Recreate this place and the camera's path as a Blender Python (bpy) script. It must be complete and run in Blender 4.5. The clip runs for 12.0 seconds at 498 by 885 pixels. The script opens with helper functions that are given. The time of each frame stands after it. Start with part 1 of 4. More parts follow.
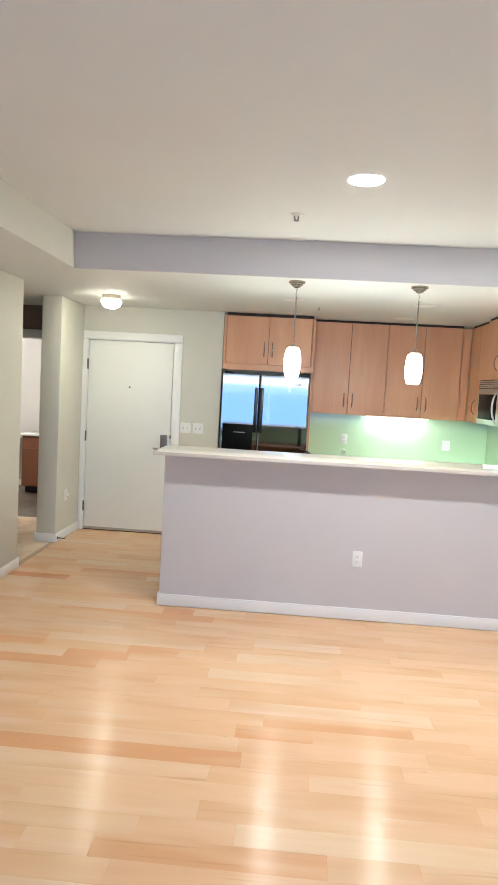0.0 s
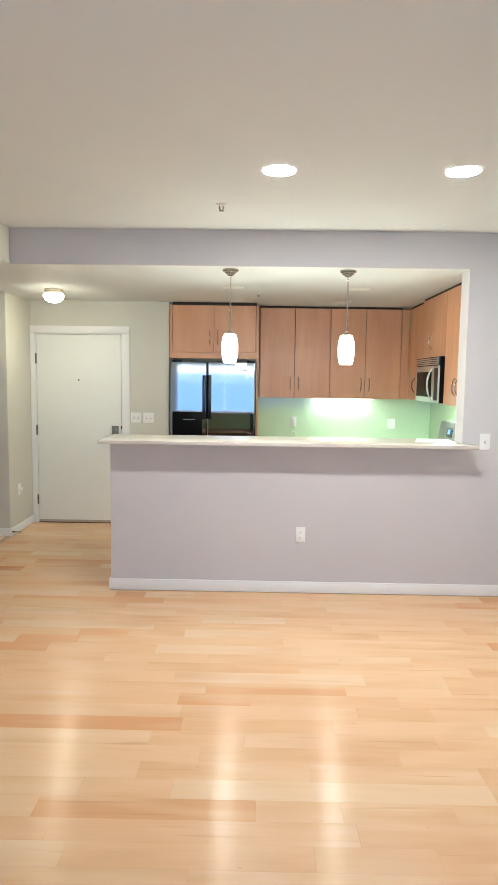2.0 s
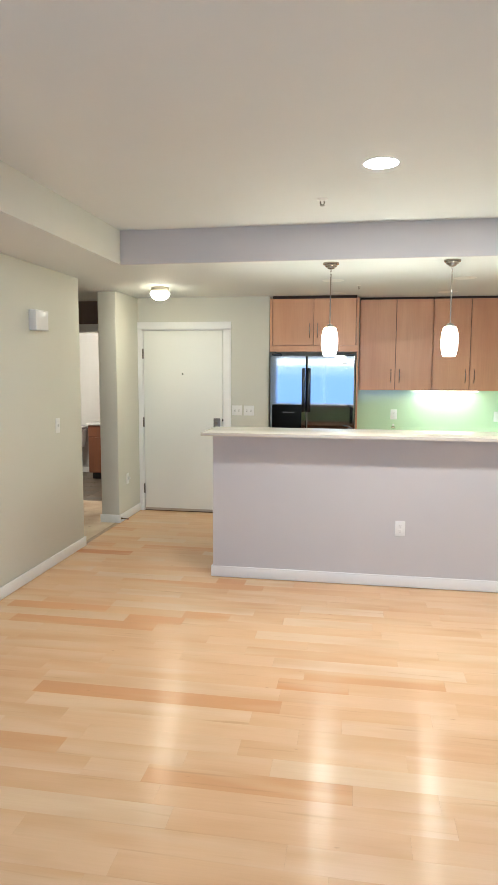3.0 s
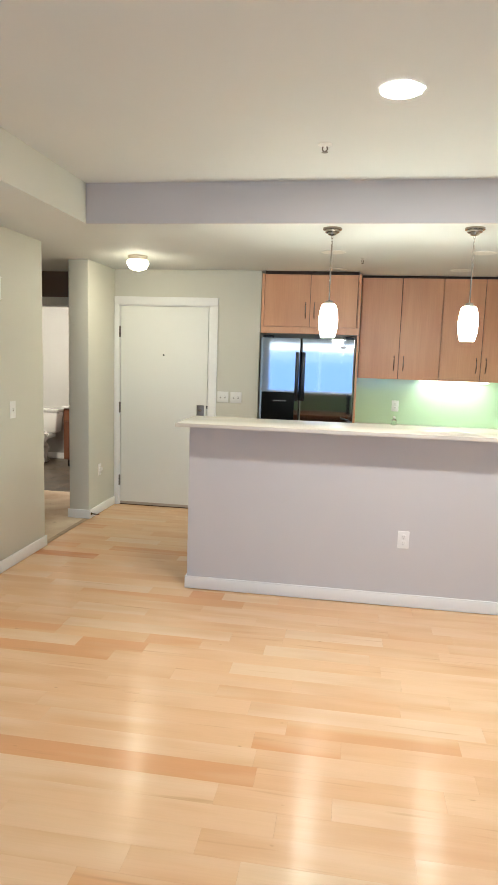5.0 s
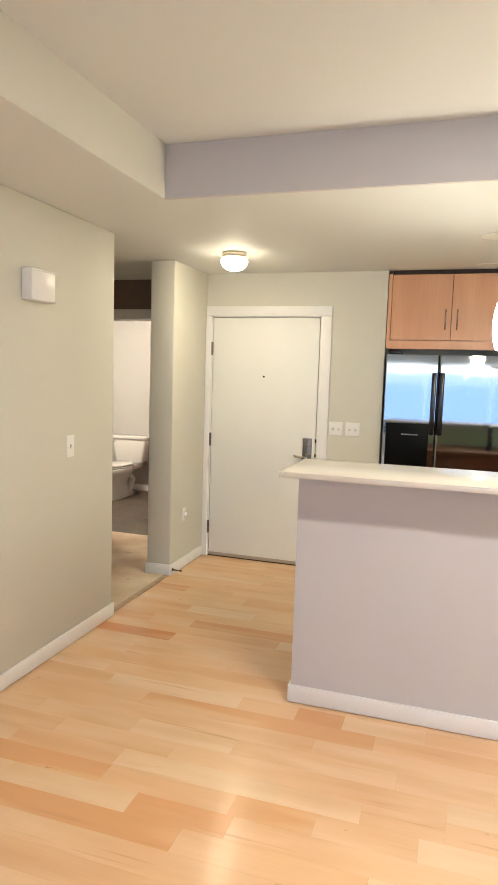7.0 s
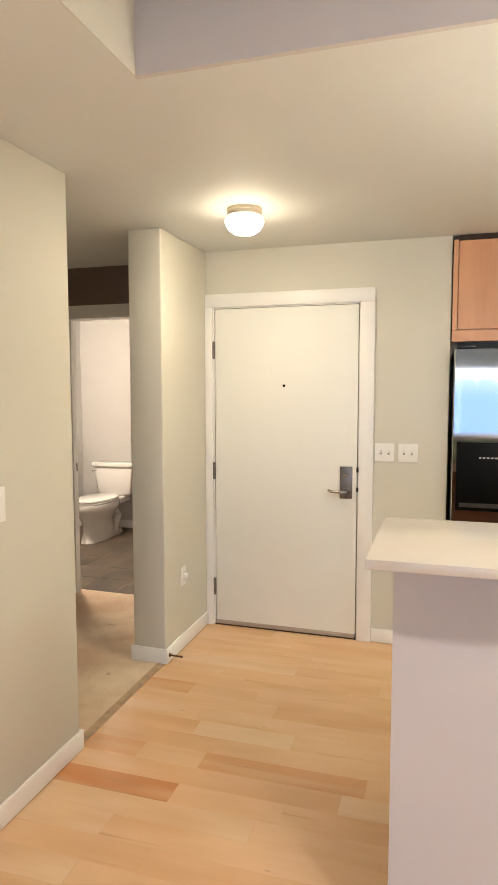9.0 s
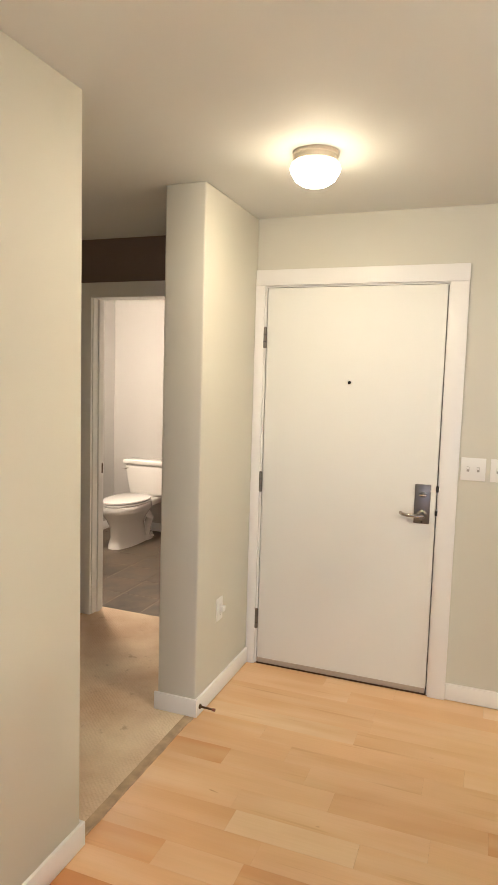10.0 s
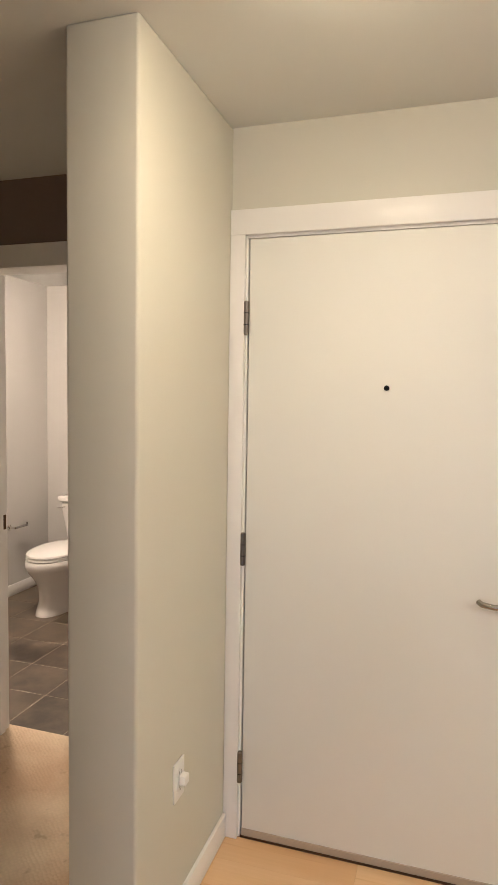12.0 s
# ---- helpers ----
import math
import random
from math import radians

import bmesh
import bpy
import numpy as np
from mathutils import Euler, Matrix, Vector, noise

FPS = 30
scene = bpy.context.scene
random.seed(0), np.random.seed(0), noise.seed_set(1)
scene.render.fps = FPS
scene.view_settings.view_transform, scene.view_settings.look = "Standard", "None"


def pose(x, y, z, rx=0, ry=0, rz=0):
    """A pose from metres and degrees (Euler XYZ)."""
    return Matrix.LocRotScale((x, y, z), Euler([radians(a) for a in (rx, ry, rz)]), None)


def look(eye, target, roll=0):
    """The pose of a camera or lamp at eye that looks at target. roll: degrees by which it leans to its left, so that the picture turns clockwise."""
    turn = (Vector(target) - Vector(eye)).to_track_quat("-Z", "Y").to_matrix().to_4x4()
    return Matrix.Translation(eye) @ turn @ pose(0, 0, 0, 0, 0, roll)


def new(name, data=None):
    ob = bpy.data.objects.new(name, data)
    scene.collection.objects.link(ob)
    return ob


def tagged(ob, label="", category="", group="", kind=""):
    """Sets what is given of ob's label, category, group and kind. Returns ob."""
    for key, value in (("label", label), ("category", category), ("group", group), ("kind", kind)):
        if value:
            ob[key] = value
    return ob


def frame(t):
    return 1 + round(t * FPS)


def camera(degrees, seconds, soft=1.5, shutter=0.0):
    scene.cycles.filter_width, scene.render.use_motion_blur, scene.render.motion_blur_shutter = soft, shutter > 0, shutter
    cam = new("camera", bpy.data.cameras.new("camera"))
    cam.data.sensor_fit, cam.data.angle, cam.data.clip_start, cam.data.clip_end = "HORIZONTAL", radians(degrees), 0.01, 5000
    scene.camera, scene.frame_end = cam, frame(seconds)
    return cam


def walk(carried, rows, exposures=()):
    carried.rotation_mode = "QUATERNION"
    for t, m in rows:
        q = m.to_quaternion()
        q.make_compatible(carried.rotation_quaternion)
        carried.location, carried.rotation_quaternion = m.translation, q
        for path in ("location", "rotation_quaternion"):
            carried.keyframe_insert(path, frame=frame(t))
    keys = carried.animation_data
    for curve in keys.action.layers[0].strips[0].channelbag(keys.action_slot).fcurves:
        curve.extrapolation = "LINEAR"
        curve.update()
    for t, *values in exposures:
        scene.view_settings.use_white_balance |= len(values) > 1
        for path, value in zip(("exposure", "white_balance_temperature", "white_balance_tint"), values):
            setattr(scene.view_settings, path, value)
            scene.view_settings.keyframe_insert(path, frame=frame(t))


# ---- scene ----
cam = camera(42.6, 12.0, 0.75)
PATH = [
    (0, (0.08, 0.106, 1.614), (-0.044, 2.095, 1.447), 3.2),
    (0.5, (0.147, 0.107, 1.607), (0.254, 2.095, 1.417), 1.4),
    (1, (0.201, 0.066, 1.627), (0.403, 2.046, 1.429), 0.5),
    (1.5, (0.253, 0.013, 1.627), (0.461, 1.993, 1.432), 1.0),
    (2, (0.284, -0.047, 1.594), (0.259, 1.943, 1.397), 0.8),
    (2.5, (0.306, -0.111, 1.597), (0.03, 1.859, 1.39), 0.3),
    (2.7, (0.3, -0.12, 1.603), (-0.032, 1.841, 1.388), 0.3),
    (4.3, (0.211, 0.177, 1.591), (-0.08, 2.141, 1.351), 0.4),
    (4.5, (0.233, 0.299, 1.563), (-0.051, 2.265, 1.326), 1.0),
    (5, (0.239, 0.554, 1.582), (-0.068, 2.512, 1.313), 1.8),
    (5.5, (0.151, 0.838, 1.565), (-0.187, 2.786, 1.262), 1.6),
    (6, (0.071, 1.112, 1.602), (-0.308, 3.057, 1.331), 0.8),
    (6.5, (0.001, 1.459, 1.597), (-0.541, 3.375, 1.404), 1.7),
    (7, (-0.128, 1.739, 1.569), (-0.733, 3.634, 1.36), 1.8),
    (7.5, (-0.268, 2.034, 1.593), (-0.85, 3.937, 1.396), 0.6),
    (7.7, (-0.314, 2.15, 1.587), (-0.891, 4.057, 1.403), -0.5),
    (9.5, (-0.819, 3.297, 1.545), (-1.425, 5.195, 1.374), 0.5),
    (10, (-0.966, 3.598, 1.556), (-1.665, 5.462, 1.364), 1.7),
    (10.5, (-1.167, 3.888, 1.569), (-1.732, 5.799, 1.408), 0.6),
    (11, (-1.206, 4.208, 1.515), (-1.632, 6.16, 1.418), 0.2),
    (11.5, (-1.279, 4.556, 1.562), (-1.776, 6.488, 1.422), 0.3),
    (12, (-1.447, 4.797, 1.522), (-2.047, 6.7, 1.386), 0.9),
]
walk(cam, [(t, look(eye, target, roll)) for t, eye, target, roll in PATH], [(0, 0.48, 5680, 7), (1, 0.38, 5780, 7), (2.5, 0.40, 5850, 5), (5.5, 0.39, 6100, 5), (7.5, 0.60, 6650, 12), (9.5, 0.63, 6750, 14), (10.5, 0.60, 6680, 15), (11, 0.46, 6580, 15), (12, 0.38, 6800, 18)])

# ---- world, daylight and exposure ----
scene.view_settings.exposure = 0.0
world = bpy.data.worlds.new("sky")
scene.world = world
world.use_nodes = True
wn = world.node_tree.nodes
sky = wn.new("ShaderNodeTexSky")
sky.sky_type = "NISHITA"
sky.sun_disc = False
sky.sun_elevation = radians(40)
sky.sun_rotation = radians(250)
wn["Background"].inputs["Strength"].default_value = 0.12
world.node_tree.links.new(sky.outputs[0], wn["Background"].inputs["Color"])



# daylight standing in the two window openings behind the start of the walk, a white strip over blue in the wide one for
# the refrigerator's reflection
DAY = ((pose(0.05, -3.04, 1.155, 90, 0, 0), 4.0, 1.15, 39, (0.27, 0.47, 0.95)), (pose(0.05, -3.04, 1.835, 90, 0, 0), 4.0, 0.19, 8, (0.82, 0.90, 1.0)),
       # fill light in the added side window
       (pose(-2.19, -1.45, 1.17, 90, 0, -90), 2.2, 2.0, 31, (0.68, 0.81, 1.0)))
for m, sx, sy, power, tone in DAY:
    day = bpy.data.lights.new("window_daylight", "AREA")
    day.shape, day.size, day.size_y, day.energy, day.color = "RECTANGLE", sx, sy, power, tone
    new("window_daylight", day).matrix_world = m
CAN_GLOW, PENDANT_GLOW, DOME_GLOW, STRIP_GLOW, BATH_GLOW = 300, 55, 51, 19, 140

# ---- plan ----
LOW, HIGH = 2.40, 2.652
WEST, EAST, SOUTH = -2.149, 2.30, -3.0
BAR_Y, BAR_BACK = 4.632, 4.815
HALL_S, STUB_S, STUB_W, STUB_E = 5.268, 6.162, -2.351, -2.155
ENTRY_Y, KITCHEN_N = 6.822, 7.42
BATH_Y, BATH_IN, BATH_N, BATH_W = 7.05, 7.17, 9.27, -4.585

# ---- mesh helpers ----
LOC = {}


def thing(name, at, label, category, group="", kind=""):
    ob = new(name)
    ob.location = at
    ob.empty_display_size = 0.1
    LOC[ob.name] = Vector(at)
    return tagged(ob, label, category, group, kind)


def link_mesh(name, bm, mat, smooth=False):
    me = bpy.data.meshes.new(name)
    bmesh.ops.recalc_face_normals(bm, faces=bm.faces)
    bm.to_mesh(me)
    bm.free()
    me.materials.append(mat)
    if smooth:
        for p in me.polygons:
            p.use_smooth = True
        me.set_sharp_from_angle(angle=radians(38))
    return new(name, me)


def part(name, bm, mat, parent, label="", smooth=False):
    at = LOC[parent.name]
    bmesh.ops.translate(bm, verts=bm.verts, vec=-at)
    ob = link_mesh(name, bm, mat, smooth)
    ob.parent = parent
    LOC[ob.name] = at
    if label:
        ob["label"] = label
    return ob


def structure(name, bm, mat, label, category, smooth=False, at=(0, 0, 0)):
    bmesh.ops.translate(bm, verts=bm.verts, vec=-Vector(at))
    ob = link_mesh(name, bm, mat, smooth)
    ob.location = at
    LOC[ob.name] = Vector(at)
    return tagged(ob, label, category, kind="structure")


def single(name, bm, mat, label, category, group="", smooth=False, kind=""):
    c = sum((v.co for v in bm.verts), Vector()) / len(bm.verts)
    c.z = min(v.co.z for v in bm.verts)
    bmesh.ops.translate(bm, verts=bm.verts, vec=-c)
    ob = link_mesh(name, bm, mat, smooth)
    ob.location = c
    LOC[ob.name] = c
    return tagged(ob, label, category, group, kind)


def box(x0, x1, y0, y1, z0, z1, bevel=0.0, seg=1, bm=None):
    b = bmesh.new()
    bmesh.ops.create_cube(b, size=1)
    for v in b.verts:
        v.co = Vector(((x0 + x1) / 2 + v.co.x * (x1 - x0), (y0 + y1) / 2 + v.co.y * (y1 - y0), (z0 + z1) / 2 + v.co.z * (z1 - z0)))
    if bevel:
        bmesh.ops.bevel(b, geom=list(b.edges), offset=bevel, segments=seg, affect="EDGES", profile=0.5)
    return join(bm, b)


def join(bm, b):
    if bm is None:
        return b
    me = bpy.data.meshes.new("tmp")
    b.to_mesh(me)
    b.free()
    bm.from_mesh(me)
    bpy.data.meshes.remove(me)
    return bm


def lathe(profile, centre, n=32, bm=None, axis="z", cap=True):
    """profile: (radius, distance along the axis)."""
    b = bmesh.new()
    rings = []
    for r, h in profile:
        ring = []
        for i in range(n):
            a = 2 * math.pi * i / n
            p = {"z": (r * math.cos(a), r * math.sin(a), h), "y": (r * math.cos(a), h, r * math.sin(a)), "x": (h, r * math.cos(a), r * math.sin(a))}[axis]
            ring.append(b.verts.new(Vector(centre) + Vector(p)))
        rings.append(ring)
    for lo, hi in zip(rings, rings[1:]):
        for i in range(n):
            b.faces.new((lo[i], lo[(i + 1) % n], hi[(i + 1) % n], hi[i]))
    if cap:
        b.faces.new(rings[0])
        b.faces.new(rings[-1])
    return join(bm, b)


def tube(points, r, n=10, bm=None, flat=1.0):
    b = bmesh.new()
    pts = [Vector(p) for p in points]
    rings = []
    for i, p in enumerate(pts):
        d = (pts[min(i + 1, len(pts) - 1)] - pts[max(i - 1, 0)]).normalized()
        up = Vector((0, 0, 1)) if abs(d.z) < 0.9 else Vector((0, 1, 0))
        s = d.cross(up).normalized()
        u = s.cross(d).normalized()
        rings.append([b.verts.new(p + s * (r * math.cos(2 * math.pi * k / n)) + u * (r * flat * math.sin(2 * math.pi * k / n))) for k in range(n)])
    for lo, hi in zip(rings, rings[1:]):
        for i in range(n):
            b.faces.new((lo[i], lo[(i + 1) % n], hi[(i + 1) % n], hi[i]))
    b.faces.new(rings[0])
    b.faces.new(rings[-1])
    return join(bm, b)


def loft(sections, cx, n=36, power=2.4, bm=None):
    """sections: (z, y centre, half width, half length front, half length back)."""
    b = bmesh.new()
    rings = []
    for z, cy, a, f, k in sections:
        ring = []
        for i in range(n):
            t = 2 * math.pi * i / n
            c, s = math.cos(t), math.sin(t)
            x = a * math.copysign(abs(c) ** (2 / power), c)
            y = (k if s > 0 else f) * math.copysign(abs(s) ** (2 / power), s)
            ring.append(b.verts.new((cx + x, cy + y, z)))
        rings.append(ring)
    for lo, hi in zip(rings, rings[1:]):
        for i in range(n):
            b.faces.new((lo[i], lo[(i + 1) % n], hi[(i + 1) % n], hi[i]))
    b.faces.new(rings[0])
    b.faces.new(rings[-1])
    return join(bm, b)


def prism(outline, z0, z1, bevel=0.0, seg=2):
    b = bmesh.new()
    f = b.faces.new([b.verts.new((x, y, z0)) for x, y in outline])
    top = bmesh.ops.extrude_face_region(b, geom=[f])
    bmesh.ops.translate(b, verts=[v for v in top["geom"] if isinstance(v, bmesh.types.BMVert)], vec=(0, 0, z1 - z0))
    if bevel:
        bmesh.ops.bevel(b, geom=list(b.edges), offset=bevel, segments=seg, affect="EDGES", profile=0.5)
    return b


def slab(outline, y0, y1, bevel=0.0):
    """An outline in x and z, extruded along y."""
    b = prism([(x, -z) for x, z in outline], y0, y1, bevel)
    for v in b.verts:
        v.co = Vector((v.co.x, v.co.z, -v.co.y))
    return b


# ---- materials ----
def material(name):
    m = bpy.data.materials.new(name)
    m.use_nodes = True
    return m, m.node_tree.nodes, m.node_tree.links, m.node_tree.nodes["Principled BSDF"]


def mix_color(nodes, links, fac, a, b):
    mx = nodes.new("ShaderNodeMix")
    mx.data_type = "RGBA"
    links.new(fac, mx.inputs["Factor"])
    for key, v in ((6, a), (7, b)):
        if isinstance(v, tuple):
            mx.inputs[key].default_value = (*v, 1)
        else:
            links.new(v, mx.inputs[key])
    return mx.outputs[2]


def noise_tex(nodes, links, vector, scale, detail=4, rough=0.55):
    t = nodes.new("ShaderNodeTexNoise")
    t.inputs["Scale"].default_value, t.inputs["Detail"].default_value, t.inputs["Roughness"].default_value = scale, detail, rough
    links.new(vector, t.inputs["Vector"])
    return t.outputs["Fac"]


def mapped(nodes, links, vector, scale):
    mp = nodes.new("ShaderNodeMapping")
    mp.inputs["Scale"].default_value = scale
    links.new(vector, mp.inputs["Vector"])
    return mp.outputs["Vector"]


def ramp(nodes, links, fac, stops):
    r = nodes.new("ShaderNodeValToRGB")
    while len(r.color_ramp.elements) < len(stops):
        r.color_ramp.elements.new(0.5)
    for e, (p, c) in zip(r.color_ramp.elements, stops):
        e.position, e.color = p, (*c, 1) if isinstance(c, tuple) else (c, c, c, 1)
    links.new(fac, r.inputs["Fac"])
    return r.outputs["Color"]


def bump(nodes, links, bsdf, height, strength, distance):
    b = nodes.new("ShaderNodeBump")
    b.inputs["Strength"].default_value, b.inputs["Distance"].default_value = strength, distance
    links.new(height, b.inputs["Height"])
    links.new(b.outputs["Normal"], bsdf.inputs["Normal"])


def paint(name, color, rough=0.6, texture=0.25, blotch=0.05):
    """Rolled paint: orange-peel relief and faint roller marks and scuffs."""
    m, n, l, p = material(name)
    pos = n.new("ShaderNodeNewGeometry").outputs["Position"]
    big = noise_tex(n, l, mapped(n, l, pos, (1, 1, 0.6)), 1.7, 5)
    dark = tuple(c * (1 - blotch) for c in color)
    light = tuple(min(c * (1 + blotch * 0.6), 0.9) for c in color)
    l.new(mix_color(n, l, big, dark, light), p.inputs["Base Color"])
    l.new(ramp(n, l, big, [(0.3, rough * 0.9), (0.7, min(rough * 1.1, 1))]), p.inputs["Roughness"])
    if texture:
        bump(n, l, p, noise_tex(n, l, pos, 260, 3), texture, 0.0008)
    return m


def plain(name, color, rough=0.5, metal=0.0, wear=0.12, scale=30, coat=0.0):
    m, n, l, p = material(name)
    pos = n.new("ShaderNodeNewGeometry").outputs["Position"]
    f = noise_tex(n, l, pos, scale, 4)
    l.new(mix_color(n, l, f, tuple(c * (1 - wear) for c in color), color), p.inputs["Base Color"])
    l.new(ramp(n, l, f, [(0.25, max(rough * 0.8, 0.02)), (0.75, min(rough * 1.2, 1))]), p.inputs["Roughness"])
    p.inputs["Metallic"].default_value = metal
    p.inputs["Coat Weight"].default_value = coat
    return m


def glow(name, color, strength):
    m, n, l, p = material(name)
    p.inputs["Base Color"].default_value = (0.85, 0.84, 0.8, 1)
    p.inputs["Emission Color"].default_value = (*color, 1)
    p.inputs["Emission Strength"].default_value = strength
    return m


def floor_wood(name, island, tones):
    m, n, l, p = material(name)
    if island:
        rnd = n.new("ShaderNodeNewGeometry").outputs["Random Per Island"]
    else:
        rnd = n.new("ShaderNodeObjectInfo").outputs["Random"]
    base = n.new("ShaderNodeNewGeometry").outputs["Position"] if island else n.new("ShaderNodeTexCoord").outputs["Object"]
    off = n.new("ShaderNodeVectorMath")
    off.operation = "MULTIPLY_ADD"
    comb = n.new("ShaderNodeCombineXYZ")
    for k in range(3):
        l.new(rnd, comb.inputs[k])
    l.new(comb.outputs[0], off.inputs[0])
    off.inputs[1].default_value = (37, 53, 71)
    l.new(base, off.inputs[2])
    v = off.outputs[0]
    board = ramp(n, l, rnd, [(i / (len(tones) - 1), c) for i, c in enumerate(tones)])
    cloud = noise_tex(n, l, mapped(n, l, v, (1.1, 5, 1)), 1.1, 2, 0.55)
    tint = mix_color(n, l, ramp(n, l, cloud, [(0.44, 0.0), (0.68, 0.5)]), board, (0.66, 0.355, 0.165))
    pale = noise_tex(n, l, mapped(n, l, v, (0.9, 6, 1)), 1.3, 1)
    tint = mix_color(n, l, ramp(n, l, pale, [(0.52, 0.0), (0.74, 0.45)]), tint, (0.84, 0.62, 0.385))
    grain = noise_tex(n, l, mapped(n, l, v, (3, 90, 1)), 1.6, 3, 0.5)
    fine = mix_color(n, l, ramp(n, l, grain, [(0.3, 0.0), (0.9, 0.12)]), tint, (0.48, 0.27, 0.12))
    streak = noise_tex(n, l, mapped(n, l, v, (1.5, 34, 1)), 1.0, 2)
    dark = mix_color(n, l, ramp(n, l, streak, [(0.65, 0.0), (0.78, 0.5)]), fine, (0.52, 0.28, 0.125))
    knot = noise_tex(n, l, mapped(n, l, v, (1, 2.2, 1)), 13.0, 1)
    dark = mix_color(n, l, ramp(n, l, knot, [(0.79, 0.0), (0.85, 0.55)]), dark, (0.36, 0.17, 0.07))
    l.new(dark, p.inputs["Base Color"])
    p.inputs["Roughness"].default_value = 0.25
    p.inputs["Anisotropic"].default_value = 0.8
    across = n.new("ShaderNodeCombineXYZ")
    across.inputs[1].default_value = 1.0
    l.new(across.outputs[0], p.inputs["Tangent"])
    bump(n, l, p, noise_tex(n, l, mapped(n, l, v, (0.8, 5, 1)), 2.0, 0), 0.08, 0.002)
    return m


def cabinet_wood(name, light, mid, dark, rough=0.38):
    m, n, l, p = material(name)
    pos = n.new("ShaderNodeNewGeometry").outputs["Position"]
    rnd = n.new("ShaderNodeObjectInfo").outputs["Random"]
    off = n.new("ShaderNodeVectorMath")
    off.operation = "MULTIPLY_ADD"
    comb = n.new("ShaderNodeCombineXYZ")
    for k in range(3):
        l.new(rnd, comb.inputs[k])
    l.new(comb.outputs[0], off.inputs[0])
    off.inputs[1].default_value = (9, 13, 17)
    l.new(pos, off.inputs[2])
    v = off.outputs[0]
    broad = noise_tex(n, l, mapped(n, l, v, (4, 4, 0.5)), 1.6, 4)
    fine = noise_tex(n, l, mapped(n, l, v, (70, 70, 2.0)), 1.6, 5, 0.6)
    c = mix_color(n, l, ramp(n, l, broad, [(0.3, 0.0), (0.7, 1.0)]), light, mid)
    c = mix_color(n, l, ramp(n, l, fine, [(0.42, 0.0), (0.85, 0.28)]), c, dark)
    l.new(c, p.inputs["Base Color"])
    p.inputs["Roughness"].default_value = rough
    bump(n, l, p, fine, 0.1, 0.0006)
    return m


def brushed(name, color, rough, along=(1, 1, 60), relief=0.25):
    m, n, l, p = material(name)
    pos = n.new("ShaderNodeNewGeometry").outputs["Position"]
    f = noise_tex(n, l, mapped(n, l, pos, along), 6, 5)
    l.new(mix_color(n, l, f, tuple(c * 0.93 for c in color), color), p.inputs["Base Color"])
    l.new(ramp(n, l, f, [(0.3, rough * 0.85), (0.7, rough * 1.15)]), p.inputs["Roughness"])
    p.inputs["Metallic"].default_value = 1.0
    big = noise_tex(n, l, mapped(n, l, pos, (1.2, 1, 2.2)), 1.6, 2)
    bump(n, l, p, big, relief, 0.004)
    return m


def carpet_mat():
    m, n, l, p = material("carpet_loop")
    pos = n.new("ShaderNodeNewGeometry").outputs["Position"]
    vor = n.new("ShaderNodeTexVoronoi")
    vor.inputs["Scale"].default_value = 75
    vor.inputs["Randomness"].default_value = 0.5
    turn = n.new("ShaderNodeMapping")
    turn.inputs["Rotation"].default_value = (0, 0, 0.7)
    l.new(pos, turn.inputs["Vector"])
    l.new(turn.outputs["Vector"], vor.inputs["Vector"])
    big = noise_tex(n, l, pos, 2.1, 4)
    c = mix_color(n, l, ramp(n, l, big, [(0.36, 0.0), (0.66, 1.0)]), (0.80, 0.665, 0.49), (0.60, 0.42, 0.28))
    c = mix_color(n, l, ramp(n, l, vor.outputs["Distance"], [(0.1, 0.0), (0.7, 0.13)]), c, (0.34, 0.27, 0.19))
    spot = noise_tex(n, l, pos, 14, 3)
    c = mix_color(n, l, ramp(n, l, spot, [(0.64, 0.0), (0.74, 0.45)]), c, (0.30, 0.20, 0.12))
    l.new(c, p.inputs["Base Color"])
    p.inputs["Roughness"].default_value = 0.95
    bump(n, l, p, vor.outputs["Distance"], 0.8, 0.004)
    return m


def slate_mat():
    m, n, l, p = material("bath_tile")
    pos = n.new("ShaderNodeNewGeometry").outputs["Position"]
    rnd = n.new("ShaderNodeObjectInfo").outputs["Random"]
    big = noise_tex(n, l, pos, 5, 6, 0.6)
    a = mix_color(n, l, rnd, (0.046, 0.034, 0.024), (0.090, 0.069, 0.047))
    l.new(mix_color(n, l, ramp(n, l, big, [(0.40, 0.0), (0.62, 0.85)]), a, (0.155, 0.118, 0.086)), p.inputs["Base Color"])
    l.new(ramp(n, l, big, [(0.3, 0.35), (0.7, 0.55)]), p.inputs["Roughness"])
    bump(n, l, p, noise_tex(n, l, pos, 40, 4), 0.3, 0.001)
    return m


def quartz_mat():
    m, n, l, p = material("bar_quartz")
    pos = n.new("ShaderNodeNewGeometry").outputs["Position"]
    speck = noise_tex(n, l, pos, 340, 2)
    big = noise_tex(n, l, pos, 7, 4)
    c = mix_color(n, l, big, (0.62, 0.56, 0.48), (0.68, 0.625, 0.545))
    l.new(mix_color(n, l, ramp(n, l, speck, [(0.58, 0.0), (0.68, 0.22)]), c, (0.42, 0.36, 0.29)), p.inputs["Base Color"])
    p.inputs["Roughness"].default_value = 0.19
    return m


def glass_mat(name, color=(0.9, 0.97, 0.95), rough=0.0):
    m, n, l, p = material(name)
    p.inputs["Base Color"].default_value = (*color, 1)
    p.inputs["Transmission Weight"].default_value = 1.0
    p.inputs["Roughness"].default_value = rough
    return m


